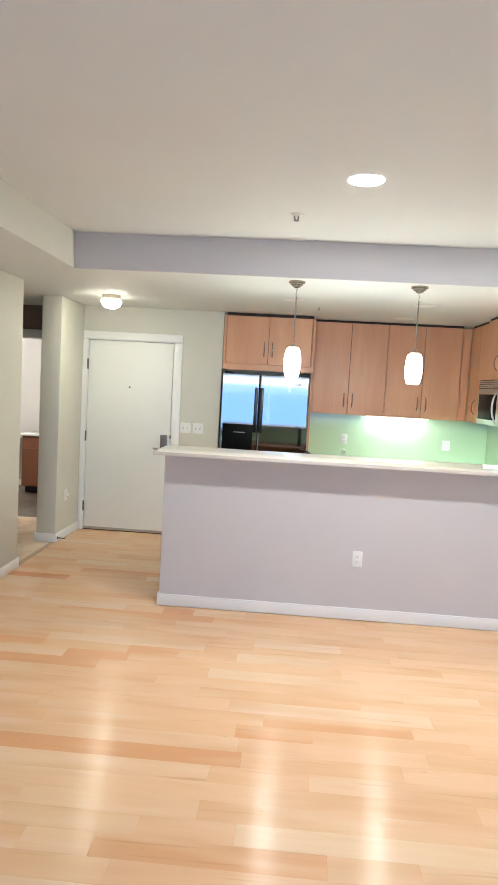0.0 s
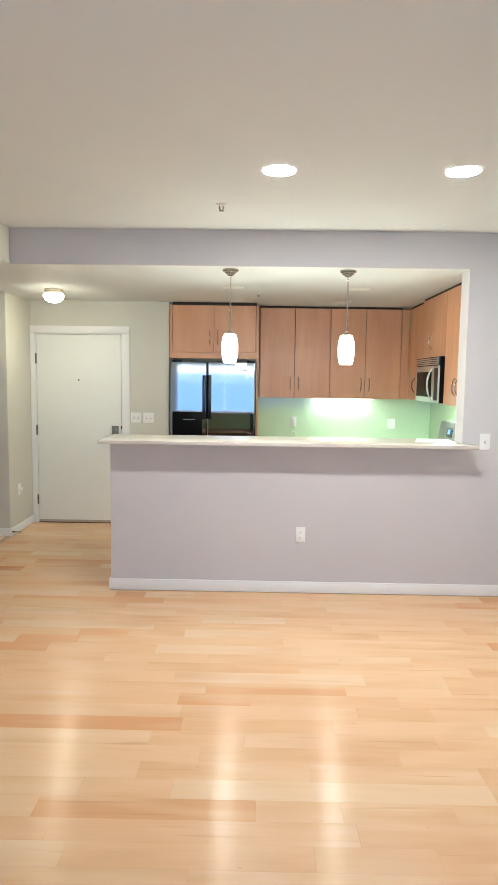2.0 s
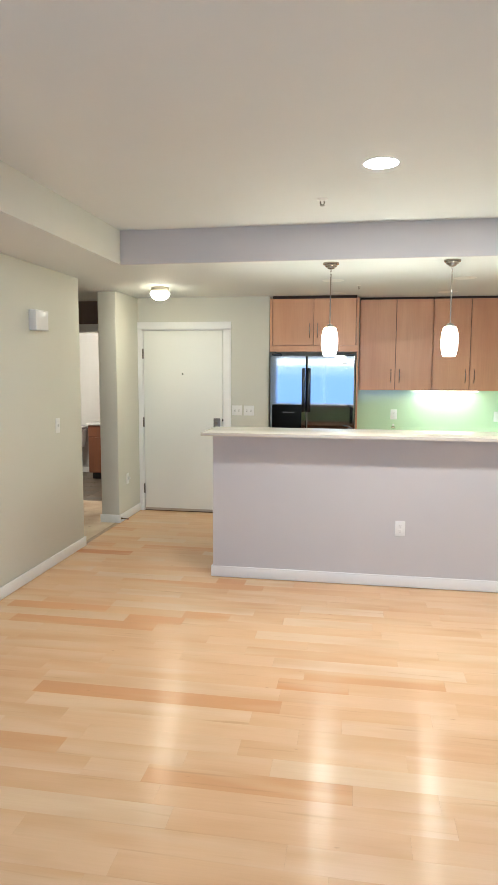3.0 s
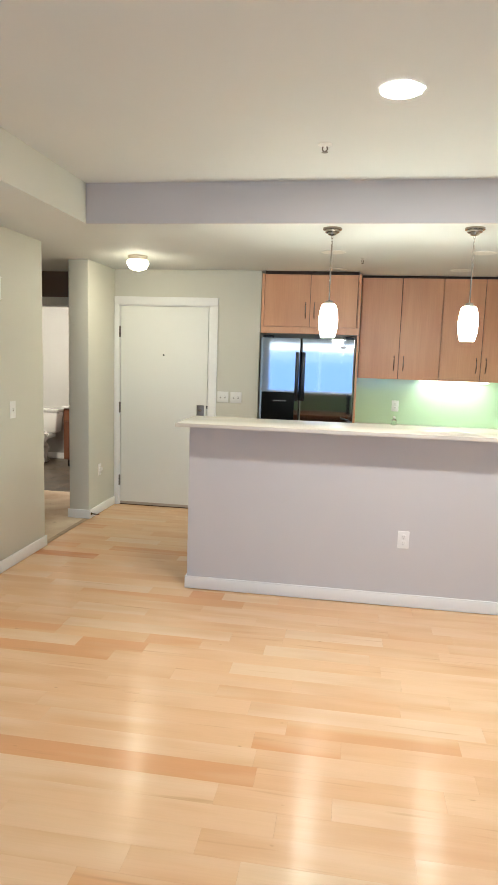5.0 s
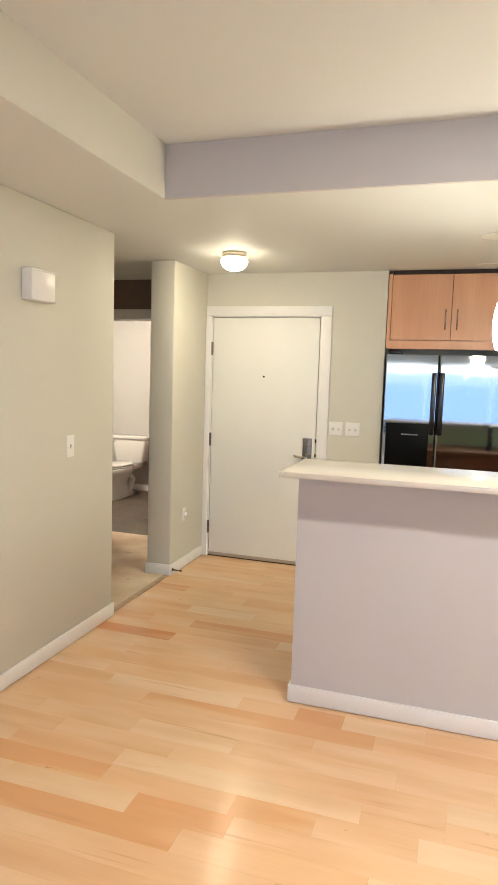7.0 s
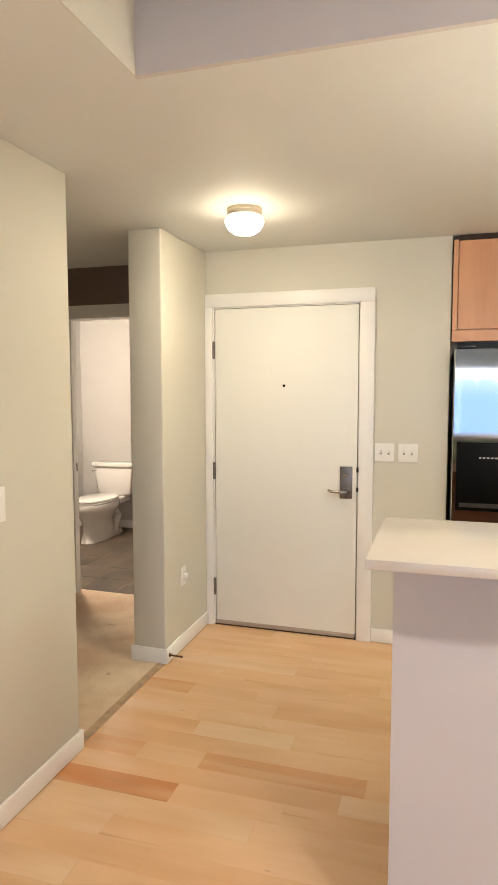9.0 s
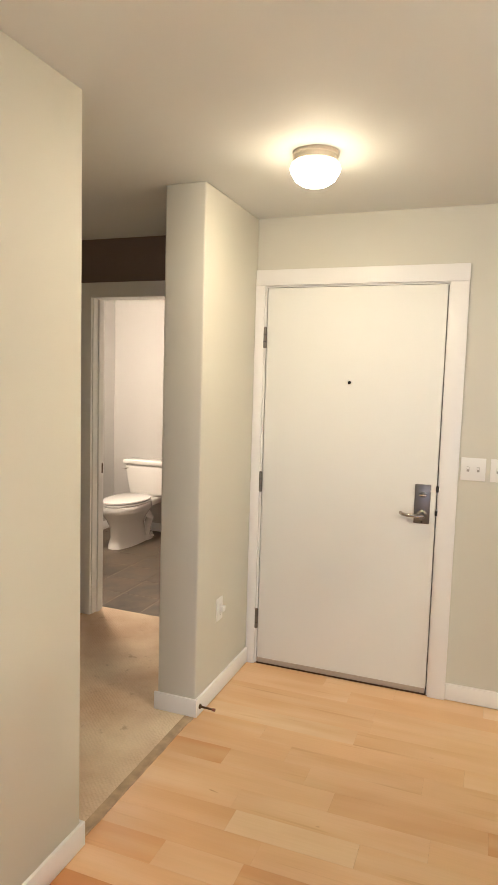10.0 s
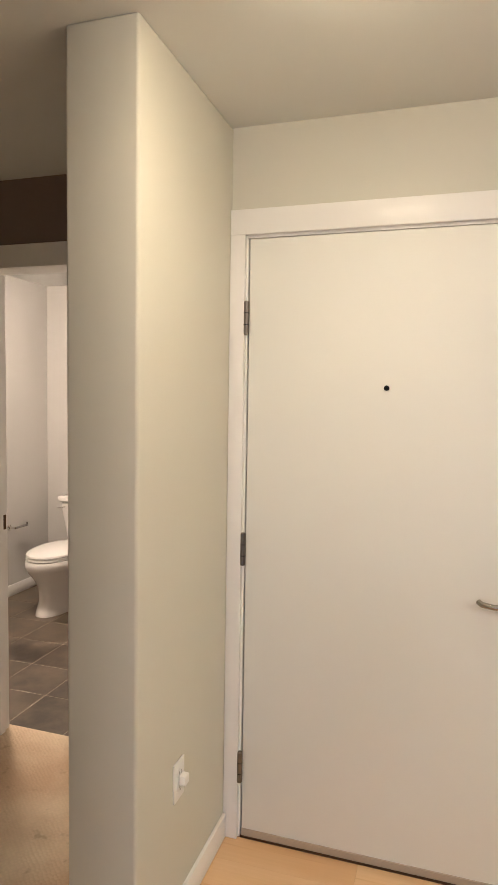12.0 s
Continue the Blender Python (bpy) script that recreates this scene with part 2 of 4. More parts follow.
WALL = paint("wall_cream", (0.62, 0.602, 0.522))
GREY = paint("wall_pale_grey", (0.575, 0.548, 0.54))
CEIL = paint("ceiling_white", (0.685, 0.695, 0.68), 0.75, 0.3)
TRIM = paint("trim_white", (0.83, 0.82, 0.80), 0.35, 0.08, 0.03)
DOORP = paint("door_white", (0.80, 0.80, 0.755), 0.62, 0.12, 0.03)
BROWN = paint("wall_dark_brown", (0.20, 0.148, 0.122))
BATHW = paint("bath_wall", (0.53, 0.52, 0.50))
USUAL = ((0.80, 0.515, 0.29), (0.815, 0.545, 0.32), (0.79, 0.487, 0.265), (0.81, 0.53, 0.305), (0.795, 0.50, 0.278))
MAPLE = floor_wood("maple_planks", False, USUAL)
MAPLE_PALE = floor_wood("pale_maple_planks", False, ((0.82, 0.59, 0.365), (0.815, 0.57, 0.34)))
MAPLE_AMBER = floor_wood("amber_maple_planks", False, ((0.74, 0.395, 0.182), (0.71, 0.355, 0.158), (0.75, 0.42, 0.20)))
MAPLE_RED = floor_wood("red_maple_planks", False, ((0.62, 0.26, 0.095), (0.64, 0.275, 0.105)))
MAPLE_FAR = floor_wood("maple_planks_joined", True, USUAL + ((0.74, 0.43, 0.19), (0.82, 0.585, 0.335)))
CAB = cabinet_wood("cabinet_beech", (0.69, 0.375, 0.205), (0.61, 0.305, 0.162), (0.42, 0.19, 0.095))
VANITY = cabinet_wood("vanity_cherry", (0.23, 0.095, 0.052), (0.19, 0.075, 0.04), (0.12, 0.045, 0.022))
# near-black brown that paints the shade inside gaps
GAP_SHADE = plain("gap_shade", (0.035, 0.022, 0.016), 0.8)
STEEL = brushed("stainless", (0.37, 0.38, 0.39), 0.05, relief=0.09)
NICKEL = brushed("brushed_nickel", (0.43, 0.40, 0.365), 0.22, (1, 60, 1))
CANOPY = brushed("aged_nickel", (0.34, 0.29, 0.23), 0.25, (1, 60, 1))
CHROME = plain("chrome", (0.75, 0.74, 0.72), 0.15, 1.0, 0.05)
PEWTER = brushed("dark_pewter", (0.24, 0.225, 0.215), 0.38, (1, 60, 1))
MWSTEEL = brushed("grey_steel", (0.62, 0.64, 0.62), 0.38)
HINGE = brushed("dark_hinge", (0.21, 0.185, 0.16), 0.35)
BLACK = plain("black_plastic", (0.014, 0.014, 0.016), 0.22, 0.0, 0.3)
DISPENSER = plain("dispenser_black", (0.004, 0.004, 0.004), 0.4)
DISPENSER.node_tree.nodes["Principled BSDF"].inputs["Specular IOR Level"].default_value = 0.08
BLACKMATT = plain("black_enamel", (0.02, 0.02, 0.022), 0.5)
BRONZE = plain("bronze", (0.10, 0.055, 0.03), 0.45, 0.7)
CERAMIC = plain("ceramic", (0.83, 0.82, 0.79), 0.08, 0, 0.02, 4, 0.4)
PLATE = plain("switch_plastic", (0.82, 0.81, 0.78), 0.35, 0, 0.03)
# grey that paints the shade inside switch slots and socket holes
SLOT_SHADE = plain("slot_shade", (0.38, 0.36, 0.33), 0.6)
SPLASH = plain("green_back_glass", (0.575, 0.725, 0.505), 0.12, 0, 0.06, 3, 0.5)
QUARTZ = quartz_mat()
CARPET = carpet_mat()
SLATE = slate_mat()
GROUT = plain("grout", (0.40, 0.345, 0.28), 0.9)
SUBFLOOR = plain("subfloor", (0.30, 0.17, 0.09), 0.9)
PAPER = plain("paper", (0.86, 0.86, 0.86), 0.7, 0, 0.02)
STRIPW = plain("tack_strip", (0.72, 0.51, 0.32), 0.8, 0, 0.78, 16)
WINDOW_GLASS = glass_mat("window_glass")
CLEAR = glass_mat("clear_plastic", (0.92, 0.95, 0.92), 0.05)
MIRROR = plain("mirror_silver", (0.86, 0.88, 0.87), 0.02, 1.0, 0.0)
LCD = glow("lcd_blue", (0.05, 0.24, 0.95), 0.5)
LCD.node_tree.nodes["Principled BSDF"].inputs["Base Color"].default_value = (0.02, 0.04, 0.10, 1)
GLOW_CAN = glow("can_glow", (1.0, 0.945, 0.90), CAN_GLOW)
GLOW_PEND = glow("pendant_glow", (1.0, 0.97, 0.80), PENDANT_GLOW)
GLOW_DOME = glow("dome_glow", (1.0, 0.885, 0.64), DOME_GLOW * 0.62)
GLOW_SHOULDER = glow("dome_shoulder_glow", (1.0, 0.885, 0.64), DOME_GLOW * 0.12)
GLOW_BOTTOM = glow("dome_bottom_glow", (1.0, 0.885, 0.64), DOME_GLOW * 1.95)
GLOW_STRIP = glow("strip_glow", (0.92, 1.0, 0.90), STRIP_GLOW)
GLOW_HOOD = glow("hood_glow", (0.80, 1.0, 0.80), STRIP_GLOW * 17)
GLOW_BATH = glow("bath_glow", (1.0, 0.87, 0.71), BATH_GLOW)

# ---- structure: walls ----
T = 0.12
bm = box(WEST - T, WEST, -0.3, HALL_S, 0, LOW, 0.006, 2)
box(WEST - T, WEST, SOUTH, -2.6, 0, LOW, bm=bm)
box(WEST - T, WEST, -2.6, -0.3, 2.22, LOW, bm=bm)
box(WEST - T, WEST, -2.6, -0.3, 0, 0.12, bm=bm)
structure("wall_west", bm, WALL, "cream painted living room wall ending at the hall", "wall", True)
structure("wall_hall_south", box(-5.0, WEST - T, HALL_S - T, HALL_S, 0, LOW), WALL, "cream painted wall closing the side hall", "wall")
structure("wall_hall_west", box(-5.12, -5.0, HALL_S - T, BATH_IN, 0, LOW), WALL, "cream painted end wall of the side hall", "wall")
structure("wall_stub", box(STUB_W, STUB_E, STUB_S, BATH_Y, 0, LOW, 0.009, 3), WALL, "cream stub wall with rounded corners beside the entry", "wall", True)

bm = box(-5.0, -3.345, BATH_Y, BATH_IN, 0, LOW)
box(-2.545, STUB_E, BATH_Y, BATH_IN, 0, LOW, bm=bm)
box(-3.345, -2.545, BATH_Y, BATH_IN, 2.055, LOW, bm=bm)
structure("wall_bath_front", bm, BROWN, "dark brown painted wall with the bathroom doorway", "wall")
structure("wall_bath_west", box(BATH_W - T, BATH_W, BATH_IN, BATH_N + T, 0, LOW), BATHW, "pale painted bathroom side wall", "wall")
structure("wall_bath_north", box(BATH_W, -2.4, BATH_N, BATH_N + T, 0, LOW), BATHW, "pale painted bathroom back wall", "wall")
structure("wall_bath_east", box(-2.4, -2.28, BATH_IN, BATH_N + T, 0, LOW), BATHW, "pale painted bathroom side wall by the vanity", "wall")

DX0, DX1, DZ = -2.094, -1.183, 2.044
bm = slab([(STUB_E, 0), (DX0 - 0.014, 0), (DX0 - 0.014, DZ + 0.014), (DX1 + 0.014, DZ + 0.014), (DX1 + 0.014, 0), (-0.668, 0), (-0.668, LOW), (STUB_E, LOW)], ENTRY_Y, ENTRY_Y + 0.15)
box(-0.80, -0.668, ENTRY_Y + 0.15, KITCHEN_N, 0, LOW, bm=bm)
structure("wall_entry", bm, WALL, "cream painted entry wall around the front door", "wall")
structure("wall_kitchen_north", box(-0.80, EAST, KITCHEN_N, KITCHEN_N + T, 0, LOW), WALL, "painted kitchen back wall", "wall")
structure("wall_east", box(EAST, EAST + T, SOUTH, KITCHEN_N + T, 0, HIGH), WALL, "cream painted side wall of living room and kitchen", "wall")

# half-height bar wall with its full-height end
BAR_W, OPEN_E = -0.80, 1.787
bm = slab([(BAR_W, 0), (EAST, 0), (EAST, HIGH), (-1.52, HIGH), (-1.52, LOW), (OPEN_E, LOW), (OPEN_E, 1.1205), (BAR_W, 1.1205)], BAR_Y, BAR_Y + 0.02)
join(bm, slab([(BAR_W, 0), (EAST, 0), (EAST, LOW), (OPEN_E, LOW), (OPEN_E, 1.1205), (BAR_W, 1.1205)], BAR_Y + 0.02, BAR_BACK))
structure("wall_bar", bm, GREY, "pale grey half wall and bulkhead framing the kitchen opening", "wall")

# south wall with the window behind the start
WX0, WX1, WZ0, WZ1 = -2.0, 2.1, 0.30, 1.95
bm = box(WEST - T, WX0, SOUTH - 0.15, SOUTH, 0, HIGH)
box(WX1, EAST + T, SOUTH - 0.15, SOUTH, 0, HIGH, bm=bm)
box(WX0, WX1, SOUTH - 0.15, SOUTH, 0, WZ0, bm=bm)
box(WX0, WX1, SOUTH - 0.15, SOUTH, WZ1, HIGH, bm=bm)
structure("wall_south", bm, WALL, "cream painted window wall of the living room", "wall")
win = structure("window_1", box(WX0, WX1, SOUTH - 0.03, SOUTH + 0.03, WZ0 - 0.035, WZ0, 0.004), TRIM, "wide white framed window facing the open sky", "window")
for i in range(4):
    x = WX0 + 0.025 + i * (WX1 - WX0 - 0.05) / 3
    part("mullion", box(x - 0.025, x + 0.025, SOUTH - 0.13, SOUTH - 0.07, WZ0, WZ1, 0.004), TRIM, win)
for z in (WZ0 + 0.025, WZ1 - 0.025):
    part("rail", box(WX0, WX1, SOUTH - 0.128, SOUTH - 0.072, z - 0.025, z + 0.025, 0.004), TRIM, win)
for i in range(3):
    x = WX0 + 0.025 + i * (WX1 - WX0 - 0.05) / 3
    pane = part("pane", box(x, x + (WX1 - WX0 - 0.05) / 3, SOUTH - 0.103, SOUTH - 0.097, WZ0, WZ1), WINDOW_GLASS, win)
    pane.visible_shadow = False

# unseen window, added so its lamp fills the room with cool light
w2 = structure("window_2", box(WEST - 0.11, WEST - 0.05, -2.6, -0.3, 0.12, 0.17, 0.004), TRIM, "tall white framed side window, unseen, added for fill daylight", "window")
part("rail", box(WEST - 0.11, WEST - 0.05, -2.6, -0.3, 2.17, 2.22, 0.004), TRIM, w2)
for y in (-2.575, -1.45, -0.325):
    part("mullion", box(WEST - 0.108, WEST - 0.052, y - 0.025, y + 0.025, 0.17, 2.17, 0.004), TRIM, w2)
for y in (-2.55, -1.425):
    pane = part("pane", box(WEST - 0.083, WEST - 0.077, y, y + 1.075, 0.17, 2.17), WINDOW_GLASS, w2)
    pane.visible_shadow = False

# ---- structure: ceilings ----
bm = box(-1.52, EAST, SOUTH, BAR_Y, HIGH, HIGH + 0.1)
structure("ceiling_high", bm, CEIL, "off-white raised living room ceiling", "ceiling")
bm = box(WEST - T, -1.52, SOUTH, BAR_Y, LOW, HIGH + 0.1)
box(-5.12, -1.52, HALL_S - T, KITCHEN_N + T, LOW, LOW + 0.1, bm=bm)
box(WEST - T, -1.52, BAR_Y, HALL_S - T, LOW, LOW + 0.1, bm=bm)
box(-5.12, -2.28, KITCHEN_N + T, BATH_N + T, LOW, LOW + 0.1, bm=bm)
box(-1.52, EAST + T, BAR_Y + 0.02, KITCHEN_N + T, LOW, LOW + 0.1, bm=bm)
structure("soffit_side", box(-1.5205, -1.516, SOUTH, BAR_Y, LOW + 0.0005, HIGH), WALL, "cream painted side of the lowered ceiling", "soffit")
structure("ceiling_low", bm, CEIL, "off-white lowered ceiling over entry, hall and kitchen", "ceiling")

# ---- structure: ground and floor slabs ----
structure("ground", box(-400, 400, -800, 400, -3.2, -3.0), plain("grass_ground", (0.075, 0.10, 0.035), 0.9, 0, 0.5, 0.3), "green ground far below the window", "ground")
bm = box(WEST - T, EAST + T, SOUTH - 0.15, HALL_S - T, -0.12, -0.019)
box(-5.12, EAST + T, HALL_S - T, KITCHEN_N + T, -0.12, -0.019, bm=bm)
box(-5.12, -2.28, KITCHEN_N + T, BATH_N + T, -0.12, -0.019, bm=bm)
structure("subfloor", bm, SUBFLOOR, "dark subfloor under the planks", "floor")


# ---- trim ----
def skirting(name, x0, x1, y0, y1, label="white painted baseboard", top=0.088, mat=None):
    structure(name, box(x0, x1, y0, y1, 0.004, top, 0.003, 2), mat or TRIM, label, "baseboard", True)


B = 0.013
skirting("baseboard_west", WEST, WEST + B, -0.3, HALL_S + B, "white baseboard along the cream living room wall")
skirting("baseboard_west_end", WEST - T, WEST - 0.001, HALL_S, HALL_S + B)
skirting("baseboard_stub_end", STUB_W - B, STUB_E + B, STUB_S - B, STUB_S, "white baseboard round the stub wall")
skirting("baseboard_stub_side", STUB_E, STUB_E + B, STUB_S + 0.001, ENTRY_Y - 0.02, "white baseboard along the entry side wall")
skirting("baseboard_entry", -1.089, -0.668, ENTRY_Y - B, ENTRY_Y, "white baseboard beside the front door casing")
skirting("baseboard_bar", BAR_W - B, EAST - B, BAR_Y - B, BAR_Y, "white baseboard along the grey bar wall")
skirting("baseboard_bar_end", BAR_W - B, BAR_W, BAR_Y + 0.001, BAR_BACK)
skirting("baseboard_east", EAST - B, EAST, SOUTH, BAR_Y, "white baseboard along the cream side wall")
skirting("baseboard_bath_north", BATH_W + B, -3.6, BATH_N - B, BATH_N, "white baseboard behind the toilet")
skirting("baseboard_bath_west", BATH_W, BATH_W + B, BATH_IN, BATH_N, "white baseboard along the bathroom wall")
skirting("baseboard_hall", -5.0, -3.436, BATH_Y - B, BATH_Y)


# ---- front door with frame ----
def casing_mesh(x0, x1, y0, y1, z0, z1):
    return box(x0, x1, y0, y1, z0, z1, 0.0018, 2)


trim = structure("door_casing", casing_mesh(STUB_E + 0.001, -1.090, ENTRY_Y - 0.018, ENTRY_Y, DZ + 0.010, 2.134), TRIM, "white flat casing around the front door", "door casing", True)
part("side_casing", casing_mesh(STUB_E + 0.001, DX0 - 0.010, ENTRY_Y - 0.0175, ENTRY_Y, 0.001, DZ + 0.0098), TRIM, trim, smooth=True)
part("side_casing", casing_mesh(DX1 + 0.009, -1.090, ENTRY_Y - 0.0175, ENTRY_Y, 0.001, DZ + 0.0098), TRIM, trim, smooth=True)
part("hinge_jamb", box(DX0 - 0.014, DX0 - 0.003, ENTRY_Y + 0.0005, ENTRY_Y + 0.14, 0.001, DZ + 0.001), TRIM, trim)
part("latch_jamb", box(DX1 + 0.002, DX1 + 0.014, ENTRY_Y + 0.0005, ENTRY_Y + 0.14, 0.001, DZ + 0.001), TRIM, trim)
part("head_jamb", box(DX0 - 0.014, DX1 + 0.014, ENTRY_Y + 0.0005, ENTRY_Y + 0.14, DZ + 0.0015, DZ + 0.014), TRIM, trim)
# stop painted near black, as the shade in the gap round the leaf
part("stop", box(DX0 - 0.0029, DX1 + 0.0019, ENTRY_Y + 0.052, ENTRY_Y + 0.07, 0.012, DZ + 0.001), GAP_SHADE, trim, "stop coloured as the shade behind the door leaf")
structure("threshold", box(DX0 - 0.0029, DX1 + 0.0019, ENTRY_Y - 0.003, ENTRY_Y + 0.14, 0.001, 0.007, 0.001), BRONZE, "dark bronze threshold under the front door", "threshold")

door = structure("door_1", box(DX0 + 0.003, DX1 - 0.003, ENTRY_Y - 0.001, ENTRY_Y + 0.044, 0.034, DZ - 0.002, 0.002, 2), DOORP, "closed white painted front door with pewter lever", "door", True)
part("door_sweep", box(DX0 + 0.002, DX1 - 0.006, ENTRY_Y - 0.004, ENTRY_Y + 0.04, 0.0095, 0.036, 0.002), plain("sweep_alu", (0.46, 0.40, 0.34), 0.45, 0.3), door, "dull metal sweep")
for z in (1.786, 1.018, 0.258):
    hb = lathe([(0.006, 0.0), (0.0095, 0.003), (0.0095, 0.108), (0.006, 0.111)], (DX0 - 0.004, ENTRY_Y - 0.0105, z - 0.055), 14)
    hinge = part("hinge", hb, HINGE, door, "brushed metal hinge", True)
    for k in (0.03, 0.068):
        part("knuckle_ring", lathe([(0.0102, 0.0), (0.0102, 0.003)], (DX0 - 0.004, ENTRY_Y - 0.0105, z - 0.053 + k), 14), BLACKMATT, hinge)
part("peephole", lathe([(0.0085, 0.0), (0.0085, -0.004), (0.006, -0.005)], (-1.640, ENTRY_Y - 0.001, 1.562), 20, axis="y"), DISPENSER, door, "small dark peephole", True)
plate = part("lock_plate", box(-1.288, -1.212, ENTRY_Y - 0.011, ENTRY_Y - 0.001, 0.878, 1.074, 0.004, 2), PEWTER, door, "tall pewter lock plate", True)
part("rose", lathe([(0.026, 0.0), (0.026, -0.008), (0.017, -0.014), (0.012, -0.05)], (-1.248, ENTRY_Y - 0.011, 0.922), 24, axis="y"), PEWTER, plate, "", True)
part("lever", tube([(-1.238, ENTRY_Y - 0.056, 0.924), (-1.262, ENTRY_Y - 0.060, 0.924), (-1.31, ENTRY_Y - 0.059, 0.924), (-1.340, ENTRY_Y - 0.054, 0.927), (-1.349, ENTRY_Y - 0.042, 0.931)], 0.0095, 12, flat=0.9), NICKEL, plate, "brushed lever handle", True)
part("thumb_turn", box(-1.266, -1.230, ENTRY_Y - 0.034, ENTRY_Y - 0.011, 1.019, 1.029, 0.004, 2), NICKEL, plate, "deadbolt thumb turn", True)
part("turn_rose", lathe([(0.015, 0.0), (0.015, -0.006), (0.008, -0.009)], (-1.247, ENTRY_Y - 0.011, 1.024), 20, axis="y"), PEWTER, plate, "", True)
part("key_screw", lathe([(0.005, 0.0), (0.005, -0.002)], (-1.248, ENTRY_Y - 0.011, 0.888), 12, axis="y"), BLACKMATT, plate)
for z, h in ((1.055, 0.03), (0.935, 0.024)):
    part("latch", box(DX1 - 0.005, DX1 + 0.0065, ENTRY_Y - 0.011, ENTRY_Y + 0.02, z - h / 2, z + h / 2, 0.002), BLACKMATT, door, "dark latch bolt")

# bathroom doorway casing
bt = structure("bath_door_casing", casing_mesh(-3.345 - 0.072, -3.345 + 0.012, BATH_Y - 0.018, BATH_Y, 0, 2.135), TRIM, "white casing around the bathroom doorway", "door casing", True)
part("side_casing", casing_mesh(-2.557, -2.473, BATH_Y - 0.018, BATH_Y, 0, 2.135), TRIM, bt, smooth=True)
part("head_casing", casing_mesh(-3.333, -2.557, BATH_Y - 0.0175, BATH_Y, 2.043, 2.135), TRIM, bt, smooth=True)
jamb = part("latch_jamb", box(-3.345, -3.327, BATH_Y + 0.001, BATH_IN + 0.004, 0, 2.043), TRIM, bt)
part("stop", box(-3.327, -3.315, BATH_Y + 0.05, BATH_Y + 0.085, 0, 2.04, 0.002), TRIM, jamb)
part("strike_plate", box(-3.3272, -3.3255, BATH_Y + 0.085, BATH_Y + 0.115, 0.925, 0.99), BRONZE, jamb, "dark strike plate")
part("hinge_jamb", box(-2.563, -2.545, BATH_Y + 0.001, BATH_IN + 0.004, 0, 2.043), TRIM, bt)
part("head_jamb", box(-3.327, -2.563, BATH_Y + 0.001, BATH_IN + 0.004, 2.043, 2.055), TRIM, bt)


# ---- kitchen ----
def mapper(facing, front):
    """Places (along, outwards, up) for a run whose fronts face -y or -x."""
    if facing == "-y":
        return lambda u0, u1, d0, d1, z0, z1, bev=0.0, seg=1: box(u0, u1, front - d1, front - d0, z0, z1, bev, seg)
    return lambda u0, u1, d0, d1, z0, z1, bev=0.0, seg=1: box(front - d1, front - d0, u0, u1, z0, z1, bev, seg)


def bow_handle(facing, front, u, z0, z1):
    pts = []
    for i in range(9):
        s = i / 8
        d = 0.030 * math.sin(math.pi * s) ** 0.6
        p = (u, front - d, z0 + (z1 - z0) * s) if facing == "-y" else (front - d, u, z0 + (z1 - z0) * s)
        pts.append(p)
    return tube(pts, 0.0055, 10, flat=1.0)


def cabinet(name, label, facing, front, u0, u1, z0, z1, depth, doors, group="", frame=None, gap_top=True):
    """doors: (u0, u1, z0, z1, handle u, handle z0, handle z1)."""
    mk = mapper(facing, front)
    base = ((u0 + u1) / 2, front + depth / 2, z0) if facing == "-y" else (front + depth / 2, (u0 + u1) / 2, z0)
    t = thing(name, base, label, "cabinet", group)
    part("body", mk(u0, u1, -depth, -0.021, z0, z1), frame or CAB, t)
    # dark strip stands in for the shade in the door gaps
    part("door_gap_shade", mk(u0 + 0.004, u1 - 0.004, -0.0205, -0.018, z0 + 0.004, z1 - 0.004), GAP_SHADE, t, "dark strip painted as shade between the doors")
    # the dark strip below the ceiling is painted shade too
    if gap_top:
        part("top_gap_shade", mk(u0, u1, -depth, -0.012, z1 + 0.0005, LOW - 0.002), GAP_SHADE, t, "dark strip painted as shade above the cabinet")
    for a, b, c, e, hu, h0, h1 in doors:
        d = part("door", mk(a, b, -0.018, 0.0, c, e, 0.0015), frame or CAB, t)
        part("handle", bow_handle(facing, front, hu, h0, h1), NICKEL, d, "brushed nickel bow handle", True)
    return t


# over-fridge unit with its rails and tall side panel
FC = cabinet("fridge_cabinet", "beech double-door cabinet above the refrigerator", "-y", 6.800, -0.632, 0.262, 1.872, 2.368, 0.615,
             [(-0.630, -0.192, 1.876, 2.364, -0.232, 1.955, 2.105), (-0.188, 0.254, 1.876, 2.364, -0.148, 1.955, 2.105)])
part("rail", box(-0.660, 0.288, 6.802, 6.83, 1.808, 1.870, 0.001), CAB, FC)
part("stile", box(-0.660, -0.634, 6.802, 7.41, 1.8705, 2.372, 0.001), CAB, FC)
part("stile", box(0.264, 0.288, 6.802, 7.41, 1.872, 2.372, 0.001), CAB, FC)
part("side_panel", box(0.268, 0.2875, 6.82, 7.41, 0.02, 1.806, 0.001), CAB, FC)

Z0, Z1, UY = 1.397, 2.374, 7.065
HZ = (1.48, 1.625)
for a, b in ((0.297, 1.075), (1.077, 1.855)):
    mid = (a + b) / 2
    cabinet("wall_cabinet", "beech double-door wall cabinet over the green backsplash", "-y", UY, a, b, Z0, Z1, KITCHEN_N - UY,
            [(a + 0.003, mid - 0.003, Z0, Z1, mid - 0.045, *HZ), (mid + 0.003, b - 0.003, Z0, Z1, mid + 0.045, *HZ)], "kitchen wall cabinets")
